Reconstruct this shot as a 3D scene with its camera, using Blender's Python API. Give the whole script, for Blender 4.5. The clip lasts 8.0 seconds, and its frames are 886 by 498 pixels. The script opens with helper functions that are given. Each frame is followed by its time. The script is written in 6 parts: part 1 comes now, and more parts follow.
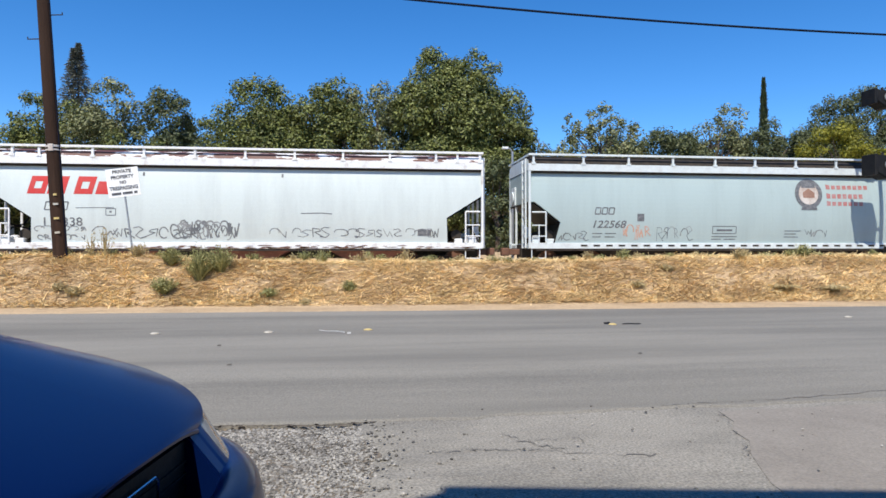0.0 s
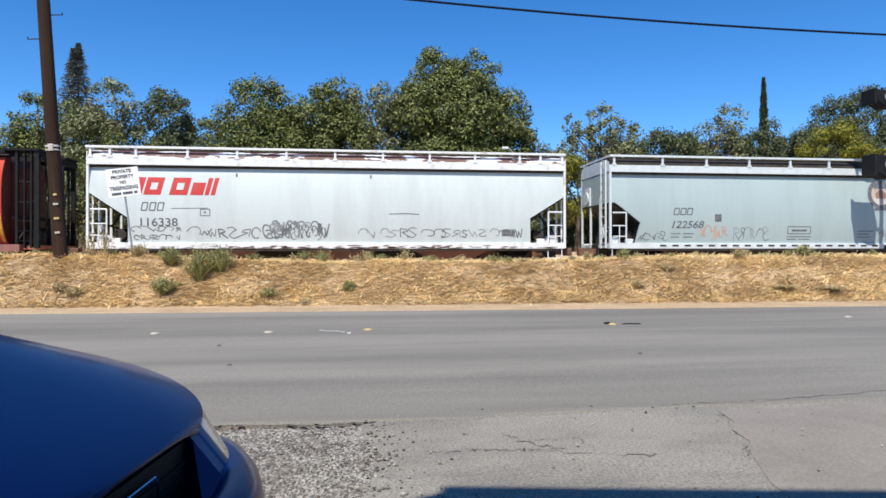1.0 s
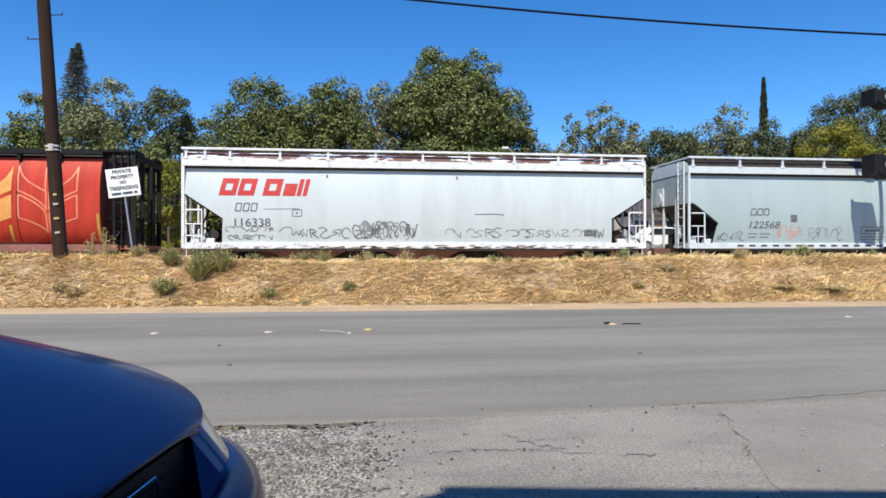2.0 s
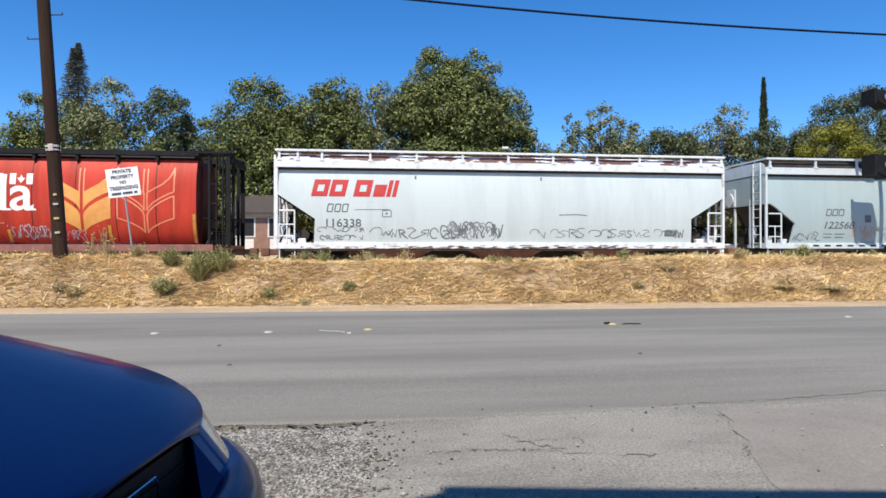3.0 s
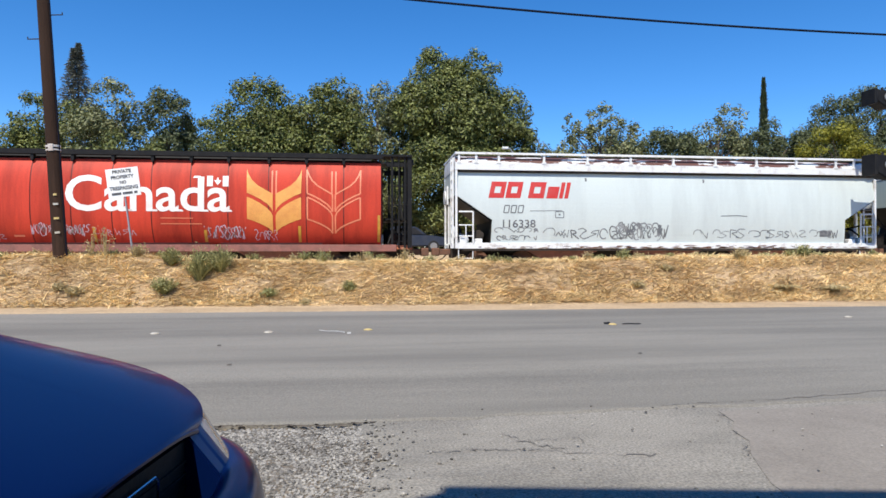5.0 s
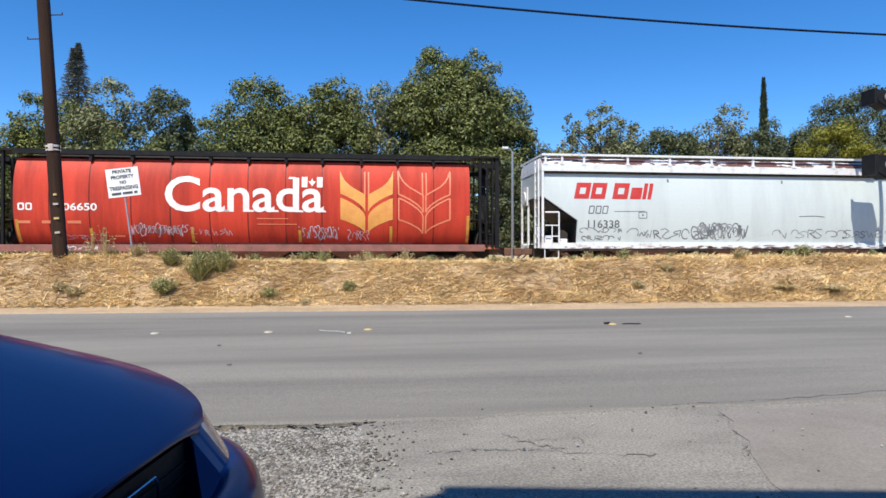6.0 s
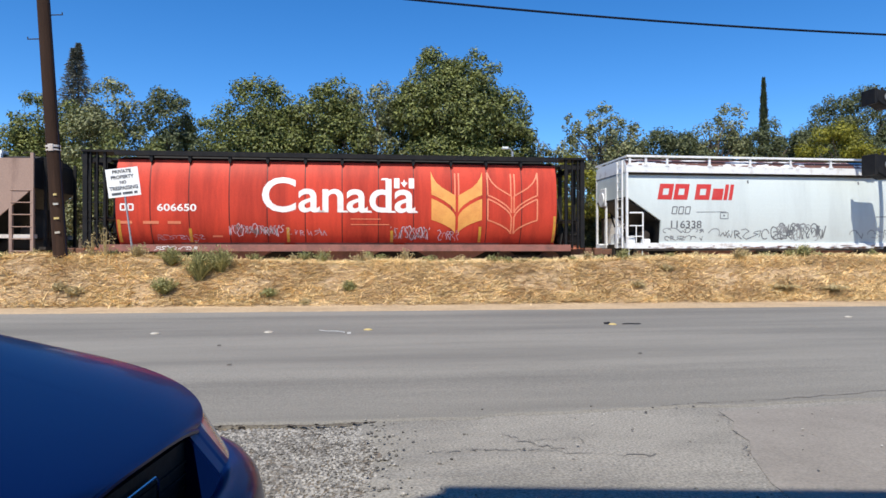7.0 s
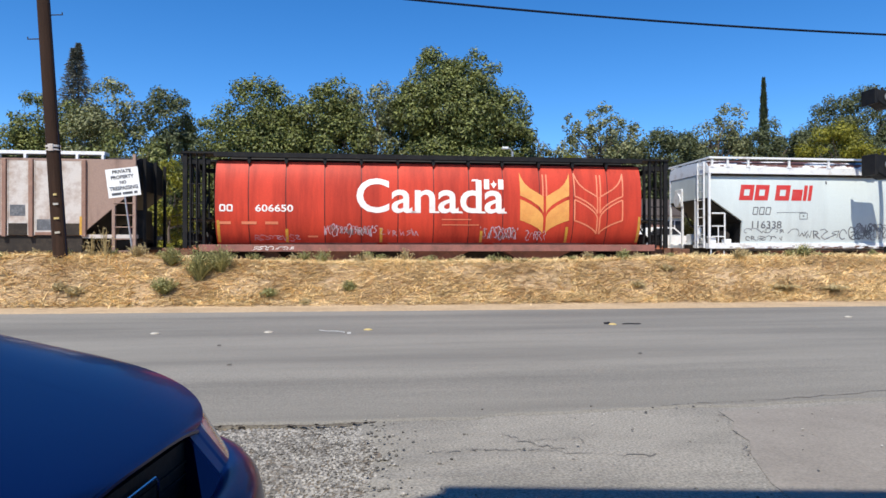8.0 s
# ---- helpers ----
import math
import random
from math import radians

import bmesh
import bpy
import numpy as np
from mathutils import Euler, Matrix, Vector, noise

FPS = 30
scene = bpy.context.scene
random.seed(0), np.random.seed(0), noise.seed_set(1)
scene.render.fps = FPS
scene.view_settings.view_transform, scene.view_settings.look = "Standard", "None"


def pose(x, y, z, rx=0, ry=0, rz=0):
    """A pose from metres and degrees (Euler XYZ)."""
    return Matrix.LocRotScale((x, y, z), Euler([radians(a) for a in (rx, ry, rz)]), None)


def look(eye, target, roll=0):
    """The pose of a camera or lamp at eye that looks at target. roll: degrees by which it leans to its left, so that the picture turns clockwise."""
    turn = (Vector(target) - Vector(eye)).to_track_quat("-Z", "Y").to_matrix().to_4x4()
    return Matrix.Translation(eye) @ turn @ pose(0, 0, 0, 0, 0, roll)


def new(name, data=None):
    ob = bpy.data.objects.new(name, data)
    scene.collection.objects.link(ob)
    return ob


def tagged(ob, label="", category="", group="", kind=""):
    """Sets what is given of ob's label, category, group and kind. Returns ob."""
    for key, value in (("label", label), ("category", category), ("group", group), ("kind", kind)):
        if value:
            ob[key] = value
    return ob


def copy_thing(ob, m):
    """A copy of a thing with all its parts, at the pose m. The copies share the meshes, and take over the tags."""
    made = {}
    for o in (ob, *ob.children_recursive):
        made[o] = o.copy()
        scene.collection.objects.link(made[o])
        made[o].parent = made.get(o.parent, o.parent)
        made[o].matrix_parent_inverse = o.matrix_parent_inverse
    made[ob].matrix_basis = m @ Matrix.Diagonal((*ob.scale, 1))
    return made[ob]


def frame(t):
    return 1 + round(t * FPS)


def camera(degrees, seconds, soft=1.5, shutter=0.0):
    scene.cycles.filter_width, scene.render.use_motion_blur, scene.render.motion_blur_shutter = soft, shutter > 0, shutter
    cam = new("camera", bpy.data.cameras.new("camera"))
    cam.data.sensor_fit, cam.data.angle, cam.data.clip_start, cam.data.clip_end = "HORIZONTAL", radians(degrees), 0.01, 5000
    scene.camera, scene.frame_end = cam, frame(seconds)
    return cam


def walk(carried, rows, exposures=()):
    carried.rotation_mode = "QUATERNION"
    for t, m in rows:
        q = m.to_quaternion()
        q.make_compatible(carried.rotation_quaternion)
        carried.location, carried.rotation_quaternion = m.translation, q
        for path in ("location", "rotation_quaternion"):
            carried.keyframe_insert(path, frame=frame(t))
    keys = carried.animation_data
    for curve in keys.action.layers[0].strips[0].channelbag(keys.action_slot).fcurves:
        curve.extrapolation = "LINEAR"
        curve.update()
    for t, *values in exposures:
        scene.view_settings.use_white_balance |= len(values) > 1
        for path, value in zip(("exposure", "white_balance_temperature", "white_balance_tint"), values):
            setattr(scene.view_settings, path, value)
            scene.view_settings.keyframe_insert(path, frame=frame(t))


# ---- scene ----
YAW, PITCH, ROLL = 7.06, 0.28, -0.058
EYE = (0.0, 0.0, 1.3)
TRACK_Y, RAIL_Z = 25.53, 0.45
cam = camera(68.56, 8.0, soft=1.55)
AIM = (math.sin(radians(YAW)) * 10, math.cos(radians(YAW)) * 10, 1.3 + 10 * math.tan(radians(PITCH)))
walk(cam, [(0.0, look(EYE, AIM, ROLL)), (8.0, look(EYE, AIM, ROLL))])


def rolled(t):
    """Metres the train has gone at t seconds; it gains a little speed."""
    return 3.1538 * t + 0.01359 * t * t


# sky and sun
SUN_EL, SUN_TURN = 55.0, 20.0
world = bpy.data.worlds.new("sky")
scene.world = world
world.use_nodes = True
sky = world.node_tree.nodes.new("ShaderNodeTexSky")
sky.sky_type, sky.sun_disc = "NISHITA", False
sky.sun_elevation, sky.sun_rotation = radians(SUN_EL), radians(180 + SUN_TURN)
sky.air_density, sky.dust_density, sky.ozone_density, sky.altitude = 0.8, 0.0, 4.0, 600
back = world.node_tree.nodes["Background"]
back.inputs["Strength"].default_value = 0.15
deep = world.node_tree.nodes.new("ShaderNodeHueSaturation")
deep.inputs["Saturation"].default_value, deep.inputs["Hue"].default_value = 1.29, 0.503
world.node_tree.links.new(sky.outputs[0], deep.inputs["Color"])
world.node_tree.links.new(deep.outputs[0], back.inputs[0])
sun = new("sun", bpy.data.lights.new("sun", "SUN"))
sun.data.energy, sun.data.angle, sun.data.color = 4.65, radians(0.53), (1.0, 0.93, 0.82)
_h = math.cos(radians(SUN_EL))
sun.matrix_world = look((0, 0, 30), (_h * math.sin(radians(SUN_TURN)), _h * math.cos(radians(SUN_TURN)), 30 - math.sin(radians(SUN_EL))))
scene.view_settings.exposure = 0.35


# ---- materials ----
def surface(name, base, rough=0.6, metal=0.0, second=None, amount=0.35, scale=2.0, fine=40.0, grain=0.12, bump=0.15,
            stretch=(1, 1, 1), coat=0.0, by_object=0.0, by_island=0.0, edge=(0.45, 0.65), spec=0.5):
    """A paint or ground material: two colours mixed by large stains, fine grain over them, and a fine relief."""
    m = bpy.data.materials.new(name)
    m.use_nodes = True
    n, l = m.node_tree.nodes, m.node_tree.links
    b = n["Principled BSDF"]
    tc, mp = n.new("ShaderNodeTexCoord"), n.new("ShaderNodeMapping")
    mp.inputs["Scale"].default_value = stretch
    l.new(tc.outputs["Object"], mp.inputs[0])
    big, small = n.new("ShaderNodeTexNoise"), n.new("ShaderNodeTexNoise")
    big.inputs["Scale"].default_value, big.inputs["Detail"].default_value, big.inputs["Roughness"].default_value = scale, 8, 0.65
    small.inputs["Scale"].default_value, small.inputs["Detail"].default_value = fine, 4
    l.new(mp.outputs[0], big.inputs["Vector"])
    l.new(tc.outputs["Object"], small.inputs["Vector"])
    ramp = n.new("ShaderNodeMapRange")
    ramp.inputs[1].default_value, ramp.inputs[2].default_value, ramp.inputs[4].default_value = edge[0], edge[1], amount
    l.new(big.outputs[0], ramp.inputs[0])
    mix = n.new("ShaderNodeMix")
    mix.data_type = "RGBA"
    mix.inputs[6].default_value = (*base, 1)
    mix.inputs[7].default_value = (*(second or [c * 0.5 for c in base]), 1)
    l.new(ramp.outputs[0], mix.inputs[0])
    val = n.new("ShaderNodeMapRange")
    val.inputs[1].default_value, val.inputs[2].default_value = 0.3, 0.7
    val.inputs[3].default_value, val.inputs[4].default_value = 1 - grain, 1 + grain
    l.new(small.outputs[0], val.inputs[0])
    last = val.outputs[0]
    for share, node, out in ((by_object, "ShaderNodeObjectInfo", "Random"), (by_island, "ShaderNodeNewGeometry", "Random Per Island")):
        if share:
            src, r2, mul = n.new(node), n.new("ShaderNodeMapRange"), n.new("ShaderNodeMath")
            mul.operation = "MULTIPLY"
            r2.inputs[3].default_value, r2.inputs[4].default_value = 1 - share, 1 + share
            l.new(src.outputs[out], r2.inputs[0])
            l.new(last, mul.inputs[0])
            l.new(r2.outputs[0], mul.inputs[1])
            last = mul.outputs[0]
    hsv = n.new("ShaderNodeHueSaturation")
    l.new(mix.outputs[2], hsv.inputs["Color"])
    l.new(last, hsv.inputs["Value"])
    l.new(hsv.outputs[0], b.inputs["Base Color"])
    b.inputs["Roughness"].default_value, b.inputs["Metallic"].default_value = rough, metal
    b.inputs["Coat Weight"].default_value, b.inputs["Coat Roughness"].default_value = coat, 0.04
    b.inputs["Specular IOR Level"].default_value = spec
    if bump:
        bp = n.new("ShaderNodeBump")
        bp.inputs["Strength"].default_value, bp.inputs["Distance"].default_value = bump, 0.02
        l.new(small.outputs[0], bp.inputs["Height"])
        l.new(bp.outputs[0], b.inputs["Normal"])
    return m


def leafy(name, dark, light, through_light=0.18):
    """Foliage: each leaf takes its own green; some light comes through."""
    m = bpy.data.materials.new(name)
    m.use_nodes = True
    n, l = m.node_tree.nodes, m.node_tree.links
    b, out = n["Principled BSDF"], n["Material Output"]
    geo, ramp = n.new("ShaderNodeNewGeometry"), n.new("ShaderNodeValToRGB")
    ramp.color_ramp.elements[0].color, ramp.color_ramp.elements[1].color = (*dark, 1), (*light, 1)
    l.new(geo.outputs["Random Per Island"], ramp.inputs[0])
    l.new(ramp.outputs[0], b.inputs["Base Color"])
    b.inputs["Roughness"].default_value = 0.5
    b.inputs["Specular IOR Level"].default_value = 0.35
    tr, mx = n.new("ShaderNodeBsdfTranslucent"), n.new("ShaderNodeMixShader")
    l.new(ramp.outputs[0], tr.inputs[0])
    mx.inputs[0].default_value = through_light
    l.new(b.outputs[0], mx.inputs[1])
    l.new(tr.outputs[0], mx.inputs[2])
    l.new(mx.outputs[0], out.inputs[0])
    return m


def glass(name):
    m = bpy.data.materials.new(name)
    m.use_nodes = True
    b = m.node_tree.nodes["Principled BSDF"]
    b.inputs["Base Color"].default_value, b.inputs["Roughness"].default_value = (0.75, 0.8, 0.8, 1), 0.03
    b.inputs["Transmission Weight"].default_value, b.inputs["IOR"].default_value = 0.9, 1.45
    return m


M_ASPHALT = surface("asphalt", (0.232, 0.218, 0.186), 0.85, second=(0.142, 0.134, 0.115), amount=0.85, scale=0.35, fine=60, grain=0.25, bump=0.3, stretch=(0.18, 1.7, 1), edge=(0.4, 0.62))
M_APRON = surface("old_asphalt", (0.258, 0.242, 0.208), 0.9, second=(0.165, 0.156, 0.135), amount=0.85, scale=1.3, fine=60, grain=0.4, bump=0.5, stretch=(0.6, 1.2, 1), edge=(0.42, 0.68))
M_PATCH = surface("brownish_asphalt_patch", (0.24, 0.218, 0.188), 0.9, second=(0.2, 0.18, 0.155), amount=0.7, scale=1.2, fine=60, grain=0.18, bump=0.3)
M_CRACK = surface("crack_filling", (0.15, 0.138, 0.12), 0.95, scale=6, bump=0.3)
M_DARK_SOIL = surface("dark_soil", (0.075, 0.062, 0.047), 0.95, second=(0.13, 0.1, 0.075), amount=0.7, scale=6, bump=0.3)
M_DIRT = surface("dry_soil", (0.46, 0.335, 0.2), 0.95, second=(0.36, 0.255, 0.145), amount=0.8, scale=0.9, fine=25, grain=0.3, bump=0.5)
M_BALLAST = surface("ballast_stone", (0.2, 0.18, 0.16), 0.95, second=(0.12, 0.1, 0.085), amount=0.7, scale=2, fine=12, grain=0.5, bump=1.0)
M_GRAVEL = surface("gravel", (0.25, 0.24, 0.222), 0.85, second=(0.12, 0.112, 0.1), amount=0.8, scale=3, fine=30, grain=0.25, bump=0.3, by_object=0.6)
M_GRAVEL_LOOSE = surface("loose_gravel", (0.235, 0.225, 0.205), 0.85, second=(0.11, 0.1, 0.088), amount=0.8, scale=3, fine=30, grain=0.25, bump=0.3, by_island=0.7)
M_GRAVEL_BED = surface("gravel_bed", (0.18, 0.15, 0.115), 0.95, second=(0.11, 0.093, 0.072), amount=0.8, scale=3, fine=50, grain=0.4, bump=0.8)
M_STRAW = surface("straw", (0.82, 0.62, 0.31), 0.8, second=(0.55, 0.37, 0.17), amount=0.8, scale=0.8, fine=8, grain=0.15, bump=0, by_island=0.42)
M_WEED = leafy("weed_leaf", (0.115, 0.12, 0.042), (0.41, 0.385, 0.155))
M_WEED_DRY = leafy("dry_weed_leaf", (0.3, 0.23, 0.11), (0.5, 0.4, 0.2))
M_LEAF = leafy("broad_leaf", (0.022, 0.034, 0.008), (0.265, 0.29, 0.085))
M_LEAF_GREY = leafy("grey_green_leaf", (0.055, 0.065, 0.025), (0.33, 0.34, 0.16))
M_LEAF_DARK = leafy("dark_leaf", (0.035, 0.048, 0.022), (0.15, 0.17, 0.07), 0.14)
M_LEAF_YELLOW = leafy("yellow_green_leaf", (0.1, 0.11, 0.012), (0.32, 0.3, 0.035), 0.3)
# needles paler and greyer, with the haze of distance in their colour
M_NEEDLE = leafy("hazed_needle", (0.1, 0.11, 0.1), (0.29, 0.31, 0.27), 0.05)
M_BARK = surface("bark", (0.13, 0.1, 0.075), 0.9, scale=6, stretch=(1, 1, 0.2), bump=0.5)
M_WHITE = surface("white_car_paint", (0.555, 0.615, 0.602), 0.5, second=(0.4, 0.44, 0.437), amount=0.65, scale=1.0, fine=30, grain=0.04, bump=0.03, stretch=(1.0, 1, 0.14), edge=(0.44, 0.76))
M_WHITE_FRAME = surface("white_frame_paint", (0.72, 0.735, 0.735), 0.5, second=(0.4, 0.34, 0.29), amount=0.7, scale=3.0, fine=30, grain=0.06, bump=0.05, edge=(0.53, 0.7))
M_ROOF_RUST = surface("rusting_roof_paint", (0.74, 0.74, 0.73), 0.6, second=(0.12, 0.05, 0.038), amount=1.0, scale=1.5, fine=30, grain=0.12, bump=0.1, stretch=(0.55, 1.6, 2.2), edge=(0.465, 0.5))
M_GREY = surface("grey_car_paint", (0.37, 0.455, 0.452), 0.5, second=(0.28, 0.34, 0.343), amount=0.5, scale=1.1, fine=30, grain=0.03, bump=0.03, stretch=(1.2, 1, 0.12), edge=(0.45, 0.75))
M_GREY_FRAME = surface("grey_frame_paint", (0.6, 0.655, 0.66), 0.5, second=(0.47, 0.49, 0.49), amount=0.6, scale=3, fine=30, grain=0.06, bump=0.05)
M_RED = surface("red_car_paint", (0.56, 0.056, 0.03), 0.55, spec=0.22, second=(0.2, 0.021, 0.014), amount=0.8, scale=0.8, fine=30, grain=0.08, bump=0.04, stretch=(2.2, 1, 0.22), by_object=0.1, edge=(0.44, 0.74))
# darker copy of the red, with the shade of seams and ends in it
M_RED_DARK = surface("red_paint_in_shade", (0.13, 0.018, 0.013), 0.6, second=(0.06, 0.015, 0.012), amount=0.6, scale=2, bump=0)
M_RED_SILL = surface("brown_red_sill_paint", (0.27, 0.11, 0.085), 0.65, second=(0.14, 0.07, 0.055), amount=0.8, scale=2, fine=30, grain=0.12, bump=0.1)
M_ORANGE = surface("faded_orange_paint", (0.5, 0.17, 0.09), 0.65, second=(0.26, 0.1, 0.06), amount=0.8, scale=3, fine=30)
M_TAN = surface("tan_car_paint", (0.31, 0.21, 0.165), 0.65, second=(0.17, 0.105, 0.08), amount=0.8, scale=1.5, fine=30, grain=0.1, bump=0.06, stretch=(1, 1, 0.25))
M_TAN_PALE = surface("pale_patched_paint", (0.56, 0.52, 0.48), 0.65, second=(0.34, 0.25, 0.2), amount=0.8, scale=2.2, fine=30, grain=0.08, bump=0.05)
M_TAN_RIB = surface("brown_rib_paint", (0.25, 0.14, 0.1), 0.6, second=(0.36, 0.22, 0.16), amount=0.7, scale=2)
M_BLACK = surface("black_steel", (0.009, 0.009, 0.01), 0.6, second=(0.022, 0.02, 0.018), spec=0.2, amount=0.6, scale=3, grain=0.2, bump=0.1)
M_UNDER = surface("dusty_underframe_steel", (0.035, 0.03, 0.026), 0.85, spec=0.2, second=(0.07, 0.055, 0.043), amount=0.7, scale=3, grain=0.2, bump=0.2)
M_RUST = surface("rusty_steel", (0.16, 0.075, 0.045), 0.8, second=(0.09, 0.05, 0.035), amount=0.8, scale=5, bump=0.3)
M_RAIL = surface("rail_steel", (0.25, 0.2, 0.17), 0.4, metal=0.8, scale=5, bump=0.1)
M_TIE = surface("tie_wood", (0.1, 0.08, 0.065), 0.9, scale=3, stretch=(4, 0.5, 1), bump=0.4, by_object=0.2)
M_LOGO_RED = surface("red_lettering", (0.5, 0.025, 0.02), 0.55, second=(0.44, 0.07, 0.06), amount=0.5, scale=3, bump=0)
M_LOGO_FADED = surface("faded_red_lettering", (0.38, 0.14, 0.13), 0.6, second=(0.4, 0.3, 0.3), amount=0.7, scale=5, bump=0)
M_LETTER_DARK = surface("dark_grey_lettering", (0.1, 0.105, 0.115), 0.6, second=(0.25, 0.26, 0.27), amount=0.6, scale=8, bump=0)
M_LETTER_WHITE = surface("white_lettering", (0.82, 0.8, 0.77), 0.5, second=(0.7, 0.55, 0.5), amount=0.5, scale=2.5, bump=0)
M_WHEAT = surface("ochre_emblem_paint", (0.75, 0.36, 0.09), 0.5, second=(0.62, 0.24, 0.06), amount=0.6, scale=2, bump=0)
M_WHEAT_LINE = surface("pale_orange_line_paint", (0.75, 0.24, 0.13), 0.5, second=(0.6, 0.15, 0.07), amount=0.6, scale=2, bump=0)
M_YELLOW = surface("worn_yellow_paint", (0.6, 0.33, 0.04), 0.5, second=(0.35, 0.15, 0.05), amount=0.6, scale=6, bump=0)
M_SPRAY = surface("dark_spray_paint", (0.13, 0.14, 0.15), 0.6, second=(0.36, 0.37, 0.37), amount=0.7, scale=3, bump=0)
M_SPRAY_PALE = surface("pale_spray_paint", (0.62, 0.5, 0.58), 0.6, second=(0.36, 0.12, 0.12), amount=0.7, scale=4, bump=0)
M_SPRAY_ORANGE = surface("faded_orange_spray_paint", (0.5, 0.3, 0.22), 0.6, second=(0.45, 0.42, 0.4), amount=0.8, scale=4, bump=0)
M_POLE = surface("creosoted_pole_wood", (0.032, 0.017, 0.011), 0.9, spec=0.2, second=(0.06, 0.033, 0.021), amount=0.7, scale=5, stretch=(1, 1, 0.08), bump=0.5)
M_GALV = surface("galvanised_steel", (0.35, 0.36, 0.37), 0.5, metal=0.6, scale=8)
M_SIGN = surface("white_sign_enamel", (0.8, 0.8, 0.78), 0.4, second=(0.68, 0.67, 0.63), amount=0.5, scale=4, bump=0)
M_INK = surface("black_sign_ink", (0.06, 0.06, 0.065), 0.5, second=(0.14, 0.14, 0.14), amount=0.5, scale=20, bump=0)
M_CABLE = surface("black_cable", (0.006, 0.009, 0.02), 0.7, bump=0, spec=0.1)
M_BLUE = surface("metallic_blue_car_paint", (0.001, 0.0085, 0.06), 0.32, metal=0.2, second=(0.001, 0.007, 0.05), amount=0.4, scale=1, fine=900, grain=0.12, bump=0, coat=0.22, spec=0.16)
M_SALOON = surface("dusty_dark_blue_paint", (0.03, 0.04, 0.065), 0.35, second=(0.06, 0.065, 0.08), amount=0.5, scale=2, bump=0)
M_TRIM = surface("black_plastic_trim", (0.012, 0.012, 0.014), 0.55, scale=6, bump=0.05)
M_CHROME = surface("chrome", (0.75, 0.75, 0.76), 0.12, metal=1.0, scale=4, amount=0.1, bump=0)
M_LAMP = surface("clouded_headlamp_plastic", (0.2, 0.205, 0.21), 0.2, second=(0.15, 0.145, 0.14), amount=0.5, scale=8, bump=0, coat=0.5)
M_RUBBER = surface("tyre_rubber", (0.02, 0.02, 0.02), 0.8, scale=8)
M_GLASS = glass("window_glass")
# kept dark so the added wall throws little light into its shadow
M_STUCCO = surface("stucco", (0.24, 0.22, 0.19), 0.9, scale=2, bump=0.4)
M_HOUSE = surface("white_siding", (0.74, 0.73, 0.7), 0.7, scale=2, stretch=(0.3, 0.3, 3))
M_SHINGLE = surface("brown_shingle", (0.07, 0.055, 0.048), 0.9, scale=5, bump=0.4)
M_MARK_W = surface("white_ceramic_marker", (0.48, 0.45, 0.38), 0.5, second=(0.25, 0.2, 0.14), amount=0.8, scale=14)
M_MARK_Y = surface("amber_marker", (0.55, 0.42, 0.16), 0.4, scale=10)
M_PAPER = surface("litter_plastic", (0.58, 0.57, 0.55), 0.6, scale=10)


# ---- shapes ----
def box(bm, x0, x1, y0, y1, z0, z1, bevel=0.0):
    vs = bmesh.ops.create_cube(bm, size=1.0)["verts"]
    for v in vs:
        v.co = Vector((x0 + (v.co.x + 0.5) * (x1 - x0), y0 + (v.co.y + 0.5) * (y1 - y0), z0 + (v.co.z + 0.5) * (z1 - z0)))
    if bevel:
        es = list({e for v in vs for e in v.link_edges})
        bmesh.ops.bevel(bm, geom=es, offset=bevel, segments=2, affect="EDGES", profile=0.5)
    return bm


def rod(bm, p, q, r, r2=None, n=8):
    p, q = Vector(p), Vector(q)
    m = Matrix.Translation((p + q) / 2) @ (q - p).to_track_quat("Z", "Y").to_matrix().to_4x4()
    bmesh.ops.create_cone(bm, cap_ends=True, segments=n, radius1=r, radius2=r if r2 is None else r2, depth=(q - p).length, matrix=m)
    return bm


def prism(bm, poly, y0, y1):
    """A polygon in x and z, drawn out from y0 to y1."""
    a = [bm.verts.new((x, y0, z)) for x, z in poly]
    b = [bm.verts.new((x, y1, z)) for x, z in poly]
    bm.faces.new(a)
    bm.faces.new(b[::-1])
    for i in range(len(poly)):
        j = (i + 1) % len(poly)
        bm.faces.new((a[j], a[i], b[i], b[j]))
    return bm


def loft(bm, section, x0, x1, caps=True):
    """A section in y and z, drawn out from x0 to x1."""
    a = [bm.verts.new((x0, y, z)) for y, z in section]
    b = [bm.verts.new((x1, y, z)) for y, z in section]
    for i in range(len(section)):
        j = (i + 1) % len(section)
        bm.faces.new((a[i], a[j], b[j], b[i]))
    if caps:
        bm.faces.new(a[::-1])
        bm.faces.new(b)
    return bm


def pipe(bm, pts, r, n=6):
    for p, q in zip(pts, pts[1:]):
        rod(bm, p, q, r, n=n)
    return bm


def mesh_of(name, bm, material, smooth=False):
    bmesh.ops.recalc_face_normals(bm, faces=bm.faces)
    me = bpy.data.meshes.new(name)
    bm.to_mesh(me)
    bm.free()
    me.materials.append(material)
    if smooth:
        me.polygons.foreach_set("use_smooth", [True] * len(me.polygons))
        me.set_sharp_from_angle(angle=radians(40))
    return me


def part(name, bm, material, parent=None, label="", smooth=False):
    ob = new(name, mesh_of(name, bm, material, smooth))
    ob.parent = parent
    return tagged(ob, label)


